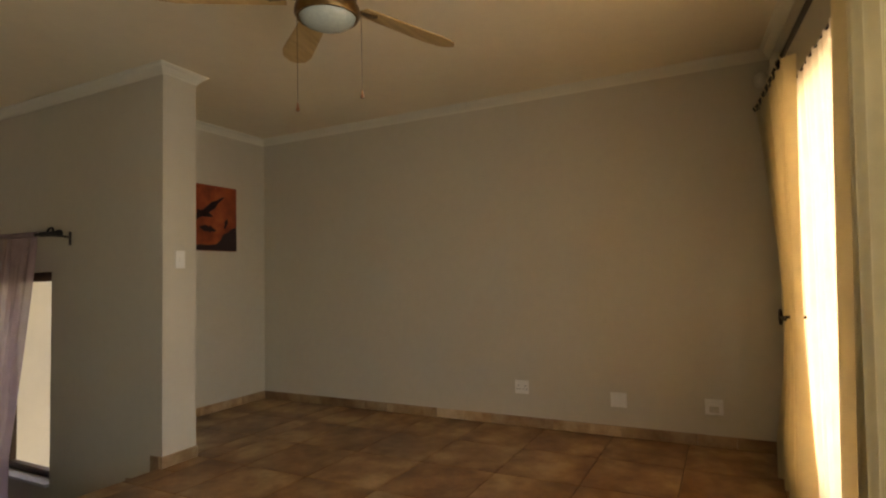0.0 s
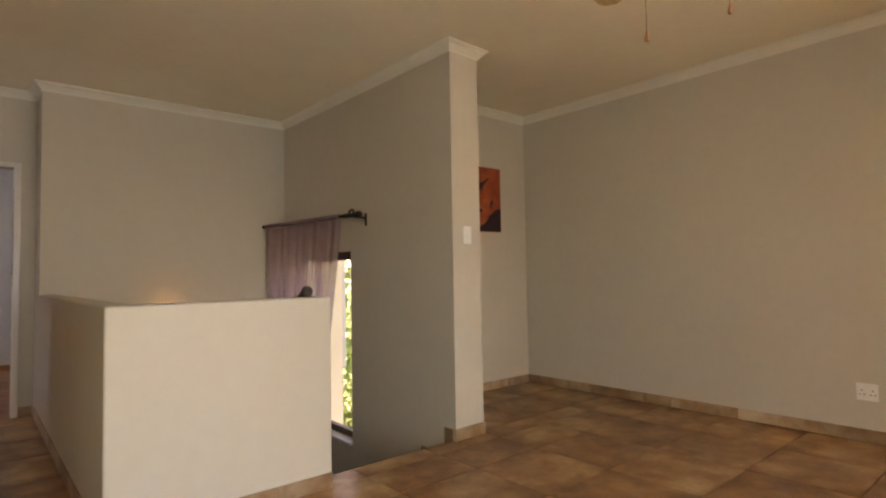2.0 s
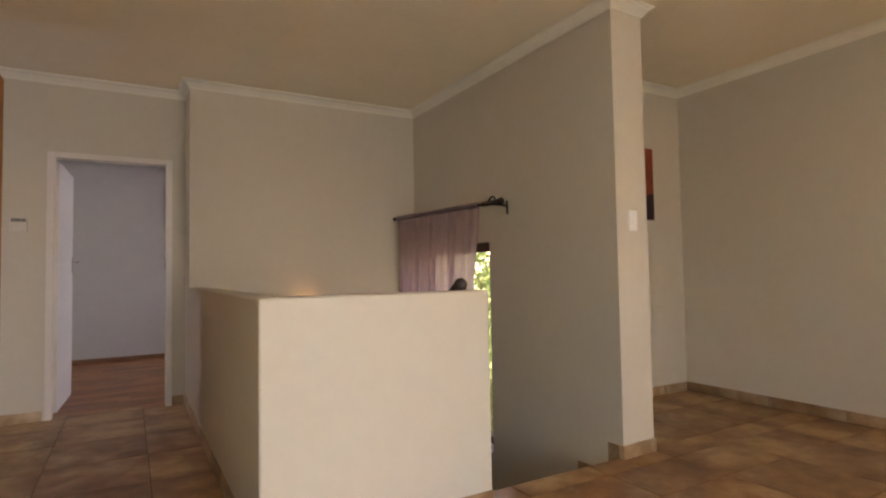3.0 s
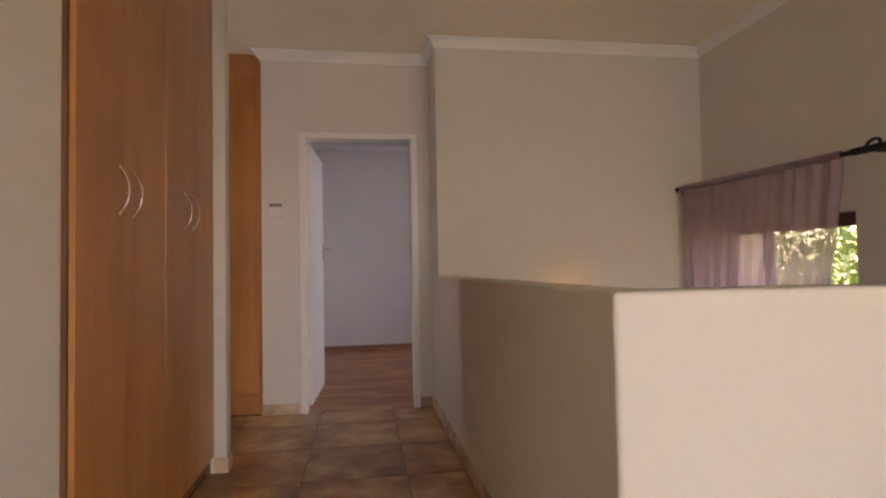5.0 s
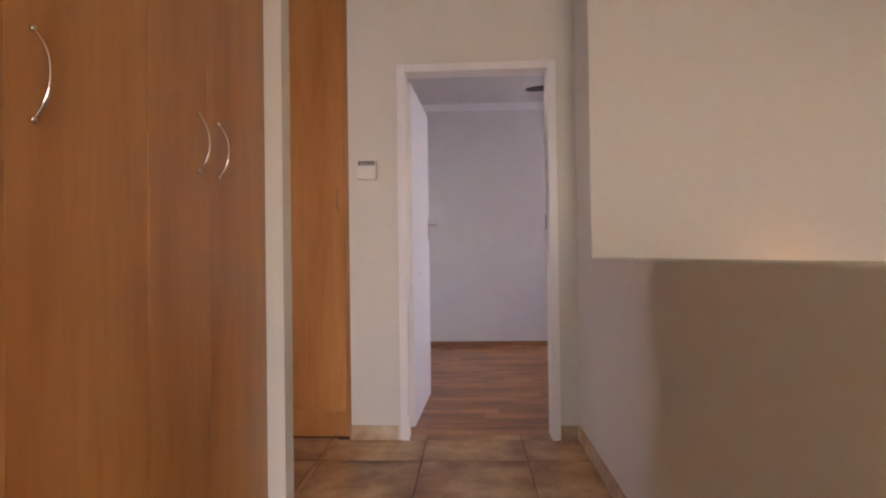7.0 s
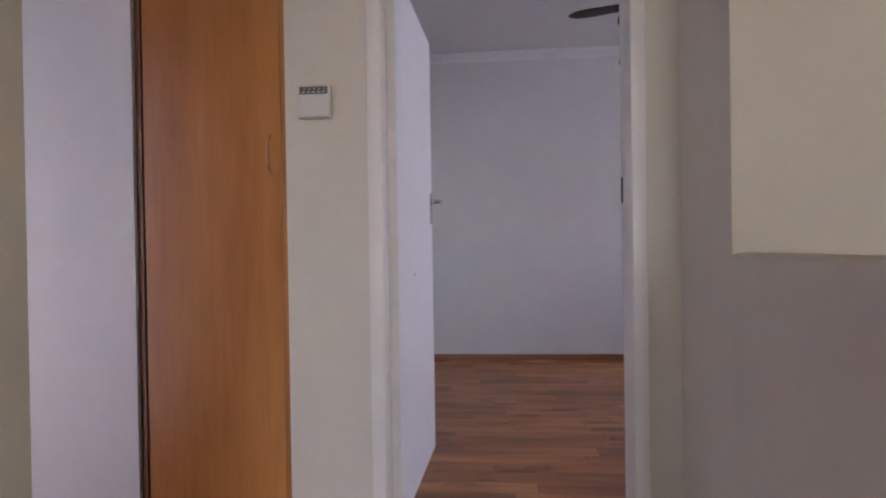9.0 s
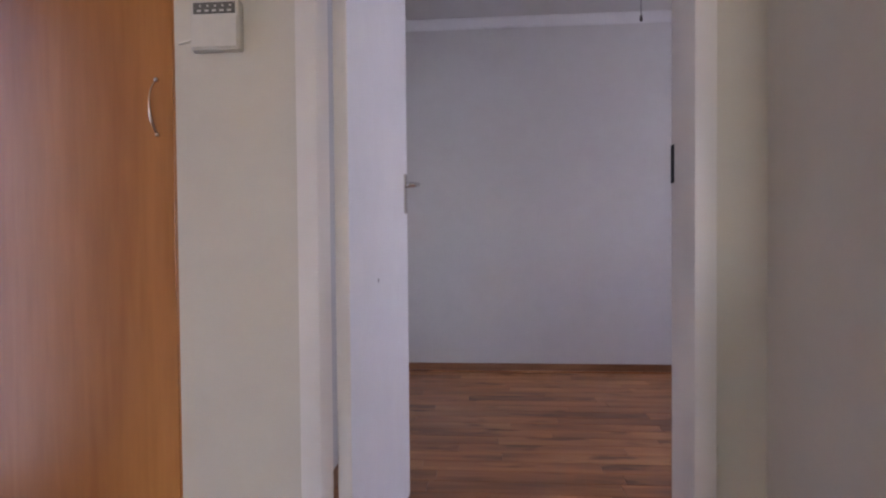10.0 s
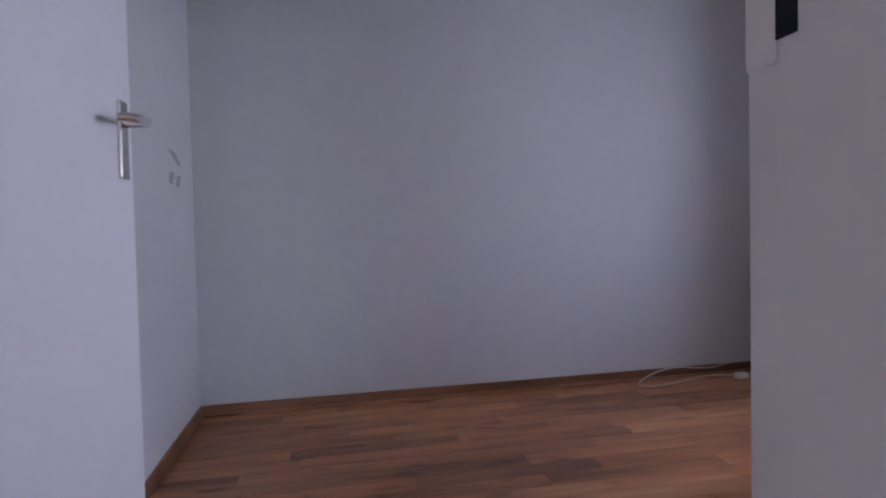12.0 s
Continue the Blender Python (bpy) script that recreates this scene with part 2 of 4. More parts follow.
def prism(bm, pts, z0, z1):
    """pts: a plan outline, counter-clockwise."""
    lo = [bm.verts.new((x, y, z0)) for x, y in pts]
    hi = [bm.verts.new((x, y, z1)) for x, y in pts]
    bm.faces.new(lo[::-1])
    bm.faces.new(hi)
    for i in range(len(pts)):
        j = (i + 1) % len(pts)
        bm.faces.new((lo[i], lo[j], hi[j], hi[i]))


def bevelled(bm, width, segments=2):
    bmesh.ops.bevel(bm, geom=list(bm.edges), offset=width, segments=segments, profile=0.5, affect="EDGES")
    return bm


def rounded_box(x0, x1, y0, y1, z0, z1, r=0.003, segments=2):
    bm = bmesh.new()
    box(bm, x0, x1, y0, y1, z0, z1)
    return bevelled(bm, r, segments)


def lathe(bm, profile, centre=(0, 0, 0), n=32):
    """profile: (radius, z) pairs from one end to the other."""
    rings = []
    for r, z in profile:
        if r < 1e-5:
            rings.append([bm.verts.new((centre[0], centre[1], centre[2] + z))])
        else:
            rings.append([bm.verts.new((centre[0] + r * math.cos(2 * math.pi * i / n), centre[1] + r * math.sin(2 * math.pi * i / n), centre[2] + z)) for i in range(n)])
    for a, b in zip(rings, rings[1:]):
        for i in range(n):
            j = (i + 1) % n
            if len(a) == 1 and len(b) == 1:
                continue
            if len(a) == 1:
                bm.faces.new((a[0], b[j], b[i]))
            elif len(b) == 1:
                bm.faces.new((a[i], a[j], b[0]))
            else:
                bm.faces.new((a[i], a[j], b[j], b[i]))
    return bm


def tube(bm, pts, radius, n=10):
    """A round bar along pts; radius may be one number or one for each point."""
    pts = [Vector(p) for p in pts]
    rs = radius if isinstance(radius, (list, tuple)) else [radius] * len(pts)
    rings, up = [], Vector((0.13, 0.21, 0.97))
    for i, p in enumerate(pts):
        d = (pts[min(i + 1, len(pts) - 1)] - pts[max(i - 1, 0)]).normalized()
        u = d.cross(up)
        if u.length < 0.1:
            u = d.cross(Vector((1, 0, 0)))
        u.normalize()
        w = d.cross(u)
        rings.append([bm.verts.new(p + rs[i] * (math.cos(2 * math.pi * k / n) * u + math.sin(2 * math.pi * k / n) * w)) for k in range(n)])
    for a, b in zip(rings, rings[1:]):
        for k in range(n):
            bm.faces.new((a[k], a[(k + 1) % n], b[(k + 1) % n], b[k]))
    bm.faces.new(rings[0][::-1])
    bm.faces.new(rings[-1])
    return bm


def finish(bm, smooth=False):
    bmesh.ops.recalc_face_normals(bm, faces=list(bm.faces))
    if smooth:
        for f in bm.faces:
            f.smooth = True
    return bm


def mesh_of(name, bm, mat, smooth=False):
    finish(bm, smooth)
    me = bpy.data.meshes.new(name)
    bm.to_mesh(me)
    bm.free()
    me.materials.append(mat)
    if smooth:
        me.set_sharp_from_angle(angle=radians(40))
    return me


def part(name, bm, mat, parent, label="", smooth=False):
    """One mesh object under a thing or a part; coordinates are the world's, the parents stand at their own base."""
    me = mesh_of(name, bm, mat, smooth)
    base = Matrix.Identity(4)
    o = parent
    chain = []
    while o is not None:
        chain.append(o)
        o = o.parent
    for o in reversed(chain):
        base = base @ o.matrix_basis
    me.transform(base.inverted())
    ob = new(name, me)
    ob.parent = parent
    if label:
        tagged(ob, label)
    return ob


def thing(name, at, label, category, group="", kind=""):
    ob = new(name)
    ob.empty_display_size = 0.1
    ob.matrix_basis = Matrix.Translation(at)
    return tagged(ob, label, category, group, kind)


def structure(name, bm, mat, label, category, smooth=False):
    return tagged(new(name, mesh_of(name, bm, mat, smooth)), label, category, "", "structure")


# ---- large structure ----
CEIL, X_E, Y_PIC, X_ST, Y_STN, Y_HW, X_HW = 2.668, 3.87, -1.985, 2.02, -0.36, -3.07, 1.037
X_W, Y_LAND, Z_LOW = -1.332, -2.92, -1.80
SLANT = 0.074


def south(x, off=0.0):
    """The inner face of the window wall, which stands slightly askew."""
    return -6.56 - (X_E - x) * SLANT + off


def wall(name, boxes, mat, label, prisms=()):
    bm = bmesh.new()
    for b in boxes:
        box(bm, *b)
    for pts, z0, z1 in prisms:
        prism(bm, pts, z0, z1)
    return structure(name, bm, mat, label, "wall")


wall("wall_east", [(X_E, X_E + 0.15, -6.9, Y_PIC + 0.15, 0, CEIL)], WALL, "greige painted plaster wall, bare, with three socket plates")
wall("wall_recess", [(2.285, X_E, Y_PIC, Y_PIC + 0.15, 0, CEIL)], WALL, "greige painted recess wall with an orange canvas")
wall("wall_stair_east", [(X_ST, X_ST + 0.18, -1.65, -0.50, Z_LOW, -0.31), (X_ST, X_ST + 0.18, -1.65, -0.50, 1.31, CEIL),
                         (X_ST, X_ST + 0.18, -0.50, Y_STN, Z_LOW, CEIL)], WALL, "greige painted stairwell wall with a tall window",
     [([(X_ST, -2.945), (2.285, -2.935), (2.285, -1.99), (X_ST + 0.18, -1.99), (X_ST + 0.18, -1.65), (X_ST, -1.65)], Z_LOW, CEIL)])
wall("wall_stair_north", [(0, X_ST + 0.18, Y_STN, 0.18, Z_LOW, CEIL)], WALL, "greige painted wall above the stairwell")
DX0, DX1, DH = -0.976, -0.112, 2.055
wall("wall_door", [(-1.25, DX0, 0, 0.18, 0, CEIL), (DX1, 0, 0, 0.18, 0, CEIL), (DX0, DX1, 0, 0.18, DH, CEIL)], WALL, "greige painted wall round the bedroom door")
wall("wall_bedroom_west", [(-1.24, -1.21, 0.18, 0.70, 0, CEIL), (-1.36, -1.21, 0.70, 3.04, 0, CEIL)], WALL_BED, "pale painted bedroom wall with grey smudges")
wall("wall_bedroom_north", [(-1.36, 3.05, 3.04, 3.19, 0, CEIL)], WALL_BED, "pale grey painted bedroom wall, bare")
# unseen wall, thickened round a narrow opening to shape the daylight
wall("wall_bedroom_east", [(2.75, 3.05, 0.18, 1.29, 0, CEIL), (2.75, 3.05, 1.83, 3.04, 0, CEIL), (2.75, 3.05, 1.29, 1.83, 0, 0.95), (2.75, 3.05, 1.29, 1.83, 2.05, CEIL)],
     WALL_BED, "pale painted bedroom wall with a window opening")
wall("wall_bedroom_south", [(X_ST + 0.18, 2.90, 0.0, 0.18, Z_LOW - 0.3, CEIL), (2.75, 2.90, 0.18, 3.19, Z_LOW - 0.3, -0.001)], OUTER, "cream plastered outside wall beside the stair window")
wall("wall_west", [(X_W - 0.15, X_W, -7.2, -2.547, 0, CEIL)], WALL, "greige painted wall beside the built-in cupboards")
wall("wall_nib", [(-2.6, -1.24, -1.12, -1.03, 0, CEIL)], WALL, "greige painted wall end beside the cupboards")
wall("wall_passage_north", [(-2.6, -1.80, 0.03, 0.16, 0, CEIL)], PLASTER, "white plaster passage wall in bluish daylight")
wall("wall_passage_west", [(-2.72, -2.6, -1.12, -1.031, 0, CEIL), (-2.72, -2.6, -0.71, 0.16, 0, CEIL), (-2.72, -2.6, -1.031, -0.71, -0.12, -0.006), (-2.72, -2.6, -1.031, -0.71, 2.1, CEIL)],
     PLASTER, "white plaster passage wall with an opening")
wall("wall_cupboard_back", [(-2.10, -1.98, -2.605, -1.12, 0, CEIL), (-1.98, X_W - 0.15, -2.605, -2.547, 0, CEIL)], PLASTER, "plain plaster wall behind the cupboards")
wall("wall_side_cupboard_back", [(-1.95, -1.24, 0.66, 0.75, 0, CEIL), (-1.95, -1.83, 0.16, 0.66, 0, CEIL)], PLASTER, "plain plaster wall behind the side cupboard")
# unseen wall added to keep the lawn's green bounce out of the passage
wall("wall_yard", [(-3.9, -3.75, -2.6, 1.6, Z_LOW - 0.3, 3.2)], PLASTER, "unseen plain wall added outside the passage to block green lawn bounce")
W0, WM0, WM1, W1, WH = -0.40, 1.72, 2.10, 3.15, 2.12


def south_piece(x0, x1):
    return [(x0, south(x0) - 0.2), (x1, south(x1) - 0.2), (x1, south(x1)), (x0, south(x0))]


wall("wall_south", [], WALL, "greige painted wall with a curtained window",
     [(south_piece(X_W - 0.15, W0), 0, CEIL), (south_piece(WM0, WM1), 0, CEIL), (south_piece(W1, X_E + 0.15), 0, CEIL), (south_piece(W0, WM0), 0, 0.12), (south_piece(W0, WM0), WH, CEIL),
      (south_piece(WM1, W1), 0, 0.12), (south_piece(WM1, W1), WH, CEIL)])

# low wall round the stairwell, rounded plaster edges
T_HW, H_HW = 0.11, 0.99
bm = bmesh.new()
prism(bm, [(0, Y_HW), (X_HW, Y_HW), (X_HW, Y_HW + T_HW), (T_HW, Y_HW + T_HW), (T_HW, Y_STN), (0, Y_STN)], Z_LOW, H_HW)
edges = [e for e in bm.edges if all(v.co.z > 0.5 for v in e.verts) or (abs(e.verts[0].co.z - e.verts[1].co.z) > 1 and e.verts[0].co.y < -1)]
bmesh.ops.bevel(bm, geom=edges, offset=0.012, segments=3, profile=0.5, affect="EDGES")
structure("wall_low", bm, WALL, "low greige plastered wall with softened edges round the stairwell", "low wall", True)

bm = bmesh.new()
box(bm, -2.8, 4.05, -7.25, 0.18, CEIL, CEIL + 0.12)
# unseen piece over the side cupboard, added to keep outside light out
box(bm, -2.8, -1.401, 0.18, 0.80, CEIL, CEIL + 0.12)
structure("ceiling", bm, CEILING, "cream painted flat ceiling with a white cornice", "ceiling")
bm = bmesh.new()
box(bm, -1.40, 3.10, 0.181, 3.25, CEIL, CEIL + 0.12)
structure("ceiling_bedroom", bm, WALL_BED, "pale painted flat bedroom ceiling", "ceiling")

# cornice: a coved profile swept along each run of wall
COVE = [(0.0, -0.064), (0.008, -0.064), (0.010, -0.054), (0.018, -0.048), (0.026, -0.036), (0.036, -0.024), (0.048, -0.018), (0.052, -0.011), (0.060, -0.009), (0.062, 0.0)]


def cornice(name, pts, mat=None):
    """pts: a run along wall faces with the room on the left of the way."""
    bm = bmesh.new()
    pts = [Vector((*p, 0)) for p in pts]
    rings = []
    for i, p in enumerate(pts):
        dirs = []
        if i > 0:
            dirs.append((p - pts[i - 1]).normalized())
        if i < len(pts) - 1:
            dirs.append((pts[i + 1] - p).normalized())
        norms = [Vector((-d.y, d.x, 0)) for d in dirs]
        if len(norms) == 2:
            b = (norms[0] + norms[1]).normalized()
            b = b / max(0.3, b.dot(norms[0]))
        else:
            b = norms[0]
        rings.append([bm.verts.new((p.x + b.x * o, p.y + b.y * o, CEIL + z - 0.001)) for o, z in COVE])
    for a, b in zip(rings, rings[1:]):
        for k in range(len(COVE) - 1):
            bm.faces.new((a[k], b[k], b[k + 1], a[k + 1]))
        bm.faces.new((a[-1], b[-1], b[0], a[0]))
    bm.faces.new(rings[0])
    bm.faces.new(rings[-1][::-1])
    return structure(name, bm, mat or CORNICE, "white moulded plaster cornice along the ceiling", "cornice", True)


cornice("trim_cornice_1", [(X_W, south(X_W)), (X_E, south(X_E)), (X_E, Y_PIC), (2.285, Y_PIC), (2.285, -2.935), (X_ST, -2.945), (X_ST, Y_STN), (0, Y_STN), (0, 0), (-1.25, 0), (-1.25, 0.10)])
cornice("trim_cornice_2", [(-2.59, -1.03), (-1.24, -1.03), (-1.24, -1.12), (-1.300, -1.12)])
cornice("trim_cornice_3", [(X_W, -2.547), (X_W, south(X_W))])
cornice("trim_cornice_4", [(-1.21, 3.04), (-1.21, 0.18), (2.75, 0.18), (2.75, 3.04), (-1.21, 3.04)], CORNICE_BED)

# lower landing and stairs
bm = bmesh.new()
box(bm, 0, X_ST, -0.62, Y_STN, Z_LOW - 0.15, Z_LOW + 0.0)
structure("floor_lower", bm, TILE, "brown tiled lower landing", "floor")
stairs = thing("stairs", (X_HW, Y_LAND, 0), "brown tiled stairs going down behind the low wall", "stairs", "", "structure")
for k in range(9):
    y0 = Y_LAND + 0.255 * k
    bm = bmesh.new()
    box(bm, T_HW if y0 > Y_HW + T_HW else X_HW, X_ST - 0.002, y0 + 0.001, y0 + 0.255, Z_LOW, -0.18 * (k + 1))
    part("step", bm, TILE, stairs)

# ---- windows, doors ----
def curtain(bm, path, z0, z1, width_at, folds, depth, rows=26, cols=150, seed=0, sag=0.0, gather=None):
    """Hanging cloth. path(s, z): plan point at share s of the width; folds deepen towards the foot."""
    rng = random.Random(seed)
    ph = [rng.uniform(0, 6.28) for _ in range(4)]
    grid = []
    for r in range(rows + 1):
        v = r / rows
        z = z1 + (z0 - z1) * v
        row = []
        for c in range(cols + 1):
            s = c / cols
            w = math.sin(2 * math.pi * folds * s + ph[0] + 0.5 * math.sin(5 * s + ph[1])) + 0.45 * math.sin(2 * math.pi * folds * 1.7 * s + ph[2] + 1.2 * v)
            off = depth * w * (0.55 + 0.45 * v) * (gather(v) if gather else 1.0)
            a, b, nx, ny = path(width_at(s, v))
            row.append(bm.verts.new((a + nx * off, b + ny * off, z - sag * math.sin(math.pi * ((s * folds) % 1.0)) * (1 - v) ** 6)))
        grid.append(row)
    for a, b in zip(grid, grid[1:]):
        for c in range(cols):
            bm.faces.new((a[c], a[c + 1], b[c + 1], b[c]))
    bmesh.ops.solidify(bm, geom=list(bm.faces), thickness=0.0012)
    return bm


# stair window
w1 = thing("window_1", (X_ST + 0.09, -1.08, -0.31), "tall brown timber window with clear panes over the stairs", "window", "", "structure")
xa, xb = X_ST + 0.075, X_ST + 0.125
for args in ((xa, xb, -1.648, -1.595, -0.308, 1.308), (xa, xb, -0.555, -0.502, -0.308, 1.308), (xa, xb, -1.595, -0.555, 1.235, 1.308), (xa, xb, -1.595, -0.555, -0.308, -0.235),
             (xa, xb, -0.925, -0.875, -0.235, 1.235)):
    part("window_frame", rounded_box(*args, 0.004), FRAME_WOOD, w1)
for y0, y1 in ((-1.595, -0.925), (-0.875, -0.555)):
    bm = bmesh.new()
    box(bm, X_ST + 0.097, X_ST + 0.102, y0, y1, -0.235, 1.235)
    part("pane", bm, GLASS, w1).visible_shadow = False
part("window_sill", rounded_box(X_ST - 0.03, X_ST + 0.07, -1.648, -0.502, -0.308, -0.285, 0.004), PLASTER, w1, "white painted sill")
for y in (-0.90,):
    part("window_latch", rounded_box(X_ST + 0.052, X_ST + 0.075, y - 0.02, y + 0.02, 1.02, 1.06, 0.004), IRON, w1)

# window of the room, in the askew wall
w2 = thing("window_2", (0.5 * (W0 + W1), south(0.5 * (W0 + W1)), 0.12), "large bright window behind cream curtains", "window", "", "structure")


def askew(x0, x1, o0, o1, z0, z1):
    bm = bmesh.new()
    prism(bm, [(x0, south(x0, o0)), (x1, south(x1, o0)), (x1, south(x1, o1)), (x0, south(x0, o1))], z0, z1)
    return bm


for o0, o1 in ((W0, WM0), (WM1, W1)):
    for a in ((o0 + 0.001, o0 + 0.05, 0.121, WH - 0.001), (o1 - 0.05, o1 - 0.001, 0.121, WH - 0.001), (o0 + 0.05, o1 - 0.05, 0.121, 0.17), (o0 + 0.05, o1 - 0.05, WH - 0.05, WH - 0.001)):
        part("window_frame", askew(a[0], a[1], -0.09, -0.045, a[2], a[3]), FRAME_WOOD, w2)
    part("pane", askew(o0 + 0.05, o1 - 0.05, -0.07, -0.065, 0.17, WH - 0.05), GLASS, w2).visible_shadow = False

# bedroom window, unseen, kept narrow and deep to leave the far corner dark
w3 = thing("window_3", (2.97, 1.56, 0.95), "unseen narrow bedroom window with a brown timber frame", "window", "", "structure")
for args in ((2.95, 2.99, 1.291, 1.325, 0.951, 2.049), (2.95, 2.99, 1.795, 1.829, 0.951, 2.049), (2.95, 2.99, 1.325, 1.795, 0.951, 0.99), (2.95, 2.99, 1.325, 1.795, 2.01, 2.049)):
    part("window_frame", rounded_box(*args, 0.003), FRAME_WOOD, w3)
bm = bmesh.new()
box(bm, 2.968, 2.973, 1.325, 1.795, 0.99, 2.01)
part("pane", bm, GLASS, w3).visible_shadow = False

# bedroom door: pressed steel frame, open leaf
door = thing("door_1", (0.5 * (DX0 + DX1), 0.06, 0), "open white flush door in a cream pressed-steel frame", "door", "", "structure")
FO, FI = 0.012, 0.036


def frame_leg(xo, xi, z0, z1, lip, stop=0.110):
    bm = bmesh.new()
    s = 1 if xi > xo else -1
    pts = [(xo - s * 0.002, -0.014), (xi, -0.014), (xi, stop), (xi - s * lip, stop), (xi - s * lip, 0.190), (xo - s * 0.002, 0.190)]
    if s < 0:
        pts = pts[::-1]
    prism(bm, pts, z0, z1)
    bmesh.ops.bevel(bm, geom=[e for e in bm.edges if abs(e.verts[0].co.z - e.verts[1].co.z) > 1], offset=0.004, segments=2, profile=0.5, affect="EDGES")
    return bm


part("frame_jamb", frame_leg(-0.974, -0.930, 0, 2.068, 0.042, 0.083), ENAMEL, door, "cream enamelled steel jamb", True)
part("frame_jamb", frame_leg(-0.106, -0.149, 0, 2.068, 0.028, 0.128), ENAMEL, door, "cream enamelled steel jamb with a strike slot", True)
part("frame_head", rounded_box(-0.930, -0.149, -0.014, 0.110, 2.026, 2.068, 0.004), ENAMEL, door)
part("strike_lip", rounded_box(-0.1235, -0.100, 0.154, 0.191, 1.142, 1.310, 0.004), ENAMEL, door, "cream folded strike lip", True)
# black block on the jamb for the shade inside the slot
part("strike_slot", rounded_box(-0.1505, -0.140, 0.107, 0.127, 1.150, 1.236, 0.0008), BLACK, door, "black patch standing for the shade in the empty strike slot")
for z in (0.30, 1.04, 1.78):
    bm = bmesh.new()
    lathe(bm, [(0, 0), (0.005, 0), (0.005, 0.09), (0, 0.09)], (-0.972, 0.194, z), 12)
    part("hinge", bm, IRON, door, "dark steel hinge", True)
ANG = radians(2.7)
hx, hy = -0.913, 0.198


def leaf_at(bm):
    bmesh.ops.transform(bm, matrix=Matrix.Translation((hx, hy, 0)) @ Matrix.Rotation(-ANG, 4, "Z"), verts=bm.verts)
    return bm


leaf = part("leaf", leaf_at(rounded_box(-0.039, -0.004, 0.0, 0.800, 0.008, 2.030, 0.003)), DOOR_PAINT, door, "white painted flush door leaf, slightly marked")
# cream put on the hinged edge for the warm room light falling there
part("edge_lipping", leaf_at(rounded_box(-0.0385, -0.0035, -0.003, 0.004, 0.009, 2.029, 0.002)), ENAMEL, leaf, "thin cream strip standing for warm room light on the hinged edge")
part("handle_plate", leaf_at(rounded_box(-0.004, 0.004, 0.726, 0.764, 1.124, 1.276, 0.003)), CHROME, leaf, "chrome long backplate")
bm = bmesh.new()
tube(bm, [(0.0, 0.745, 1.234), (0.034, 0.745, 1.234), (0.046, 0.740, 1.234), (0.051, 0.722, 1.232), (0.050, 0.680, 1.229), (0.044, 0.655, 1.227), (0.028, 0.645, 1.226)], [0.011, 0.010, 0.010, 0.0095, 0.009, 0.0085, 0.007], 14)
part("lever", leaf_at(bm), CHROME, leaf, "curved chrome lever handle", True)
part("latch", leaf_at(rounded_box(-0.034, -0.015, 0.799, 0.803, 1.16, 1.30, 0.001)), NICKEL, leaf, "steel latch plate on the leaf edge")
bm = bmesh.new()
lathe(bm, [(0, 0), (0.007, 0.0008), (0.0085, 0)], (0, 0, 0), 10)
bmesh.ops.transform(bm, matrix=Matrix.Translation((-0.004, 0.31, 0.90)) @ Matrix.Rotation(radians(90), 4, "Y"), verts=bm.verts)
part("scuff", leaf_at(bm), SMUDGE, leaf, "small grey scuff mark")

# ---- cupboards ----
X_CUP = -1.302


def bow_handle(centre, axis_out, length=0.165, mat=None):
    """Bow handle; bows outwards along axis_out and stands upright."""
    c, o = Vector(centre), Vector(axis_out)
    bm = bmesh.new()
    pts, rs = [], []
    for i in range(17):
        u = i / 16 * 2 - 1
        pts.append(c + o * (0.003 + 0.030 * (1 - abs(u) ** 2.4)) + Vector((0, 0, u * length / 2)))
        rs.append(0.0022 + 0.0026 * max(0.0, 1 - abs(u + 0.55) / 0.5))
    tube(bm, pts, rs, 10)
    for u in (-1, 1):
        foot = bmesh.ops.create_uvsphere(bm, u_segments=10, v_segments=6, radius=0.0062)
        bmesh.ops.translate(bm, vec=c + o * 0.004 + Vector((0, 0, u * length / 2)), verts=foot["verts"])
    return bm


def cupboard(y0, y1, gap, handles):
    """Two-door built-in wardrobe, fronts facing +x."""
    t = thing("wardrobe_cupboard", (-1.65, 0.5 * (y0 + y1), 0), "tall beech-veneer built-in cupboard with two closed doors", "cupboard", "built-in cupboards")
    front = X_CUP - 0.018
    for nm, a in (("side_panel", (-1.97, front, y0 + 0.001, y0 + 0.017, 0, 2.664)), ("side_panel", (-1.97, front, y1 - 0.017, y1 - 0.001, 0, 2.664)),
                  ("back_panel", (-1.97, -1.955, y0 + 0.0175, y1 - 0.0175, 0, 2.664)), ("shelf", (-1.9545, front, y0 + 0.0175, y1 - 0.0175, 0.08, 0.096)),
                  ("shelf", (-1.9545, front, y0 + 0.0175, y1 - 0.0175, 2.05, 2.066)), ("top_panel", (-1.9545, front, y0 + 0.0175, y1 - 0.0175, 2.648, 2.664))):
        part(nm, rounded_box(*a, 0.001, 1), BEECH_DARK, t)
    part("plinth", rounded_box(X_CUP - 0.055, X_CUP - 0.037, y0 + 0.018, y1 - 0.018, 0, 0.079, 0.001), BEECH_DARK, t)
    mid = 0.5 * (handles[0] + handles[1])
    for a, b, hy_ in ((y0 + gap, mid - 0.0003, handles[0]), (mid + 0.0003, y1 - 0.0012, handles[1])):
        d = part("door", rounded_box(X_CUP - 0.017, X_CUP, a, b, 0.085, 2.660, 0.0005), BEECH, t)
        part("handle", bow_handle((X_CUP, hy_, 1.318), (1, 0, 0), 0.152), NICKEL, d, "bowed satin nickel handle", True)
    return t


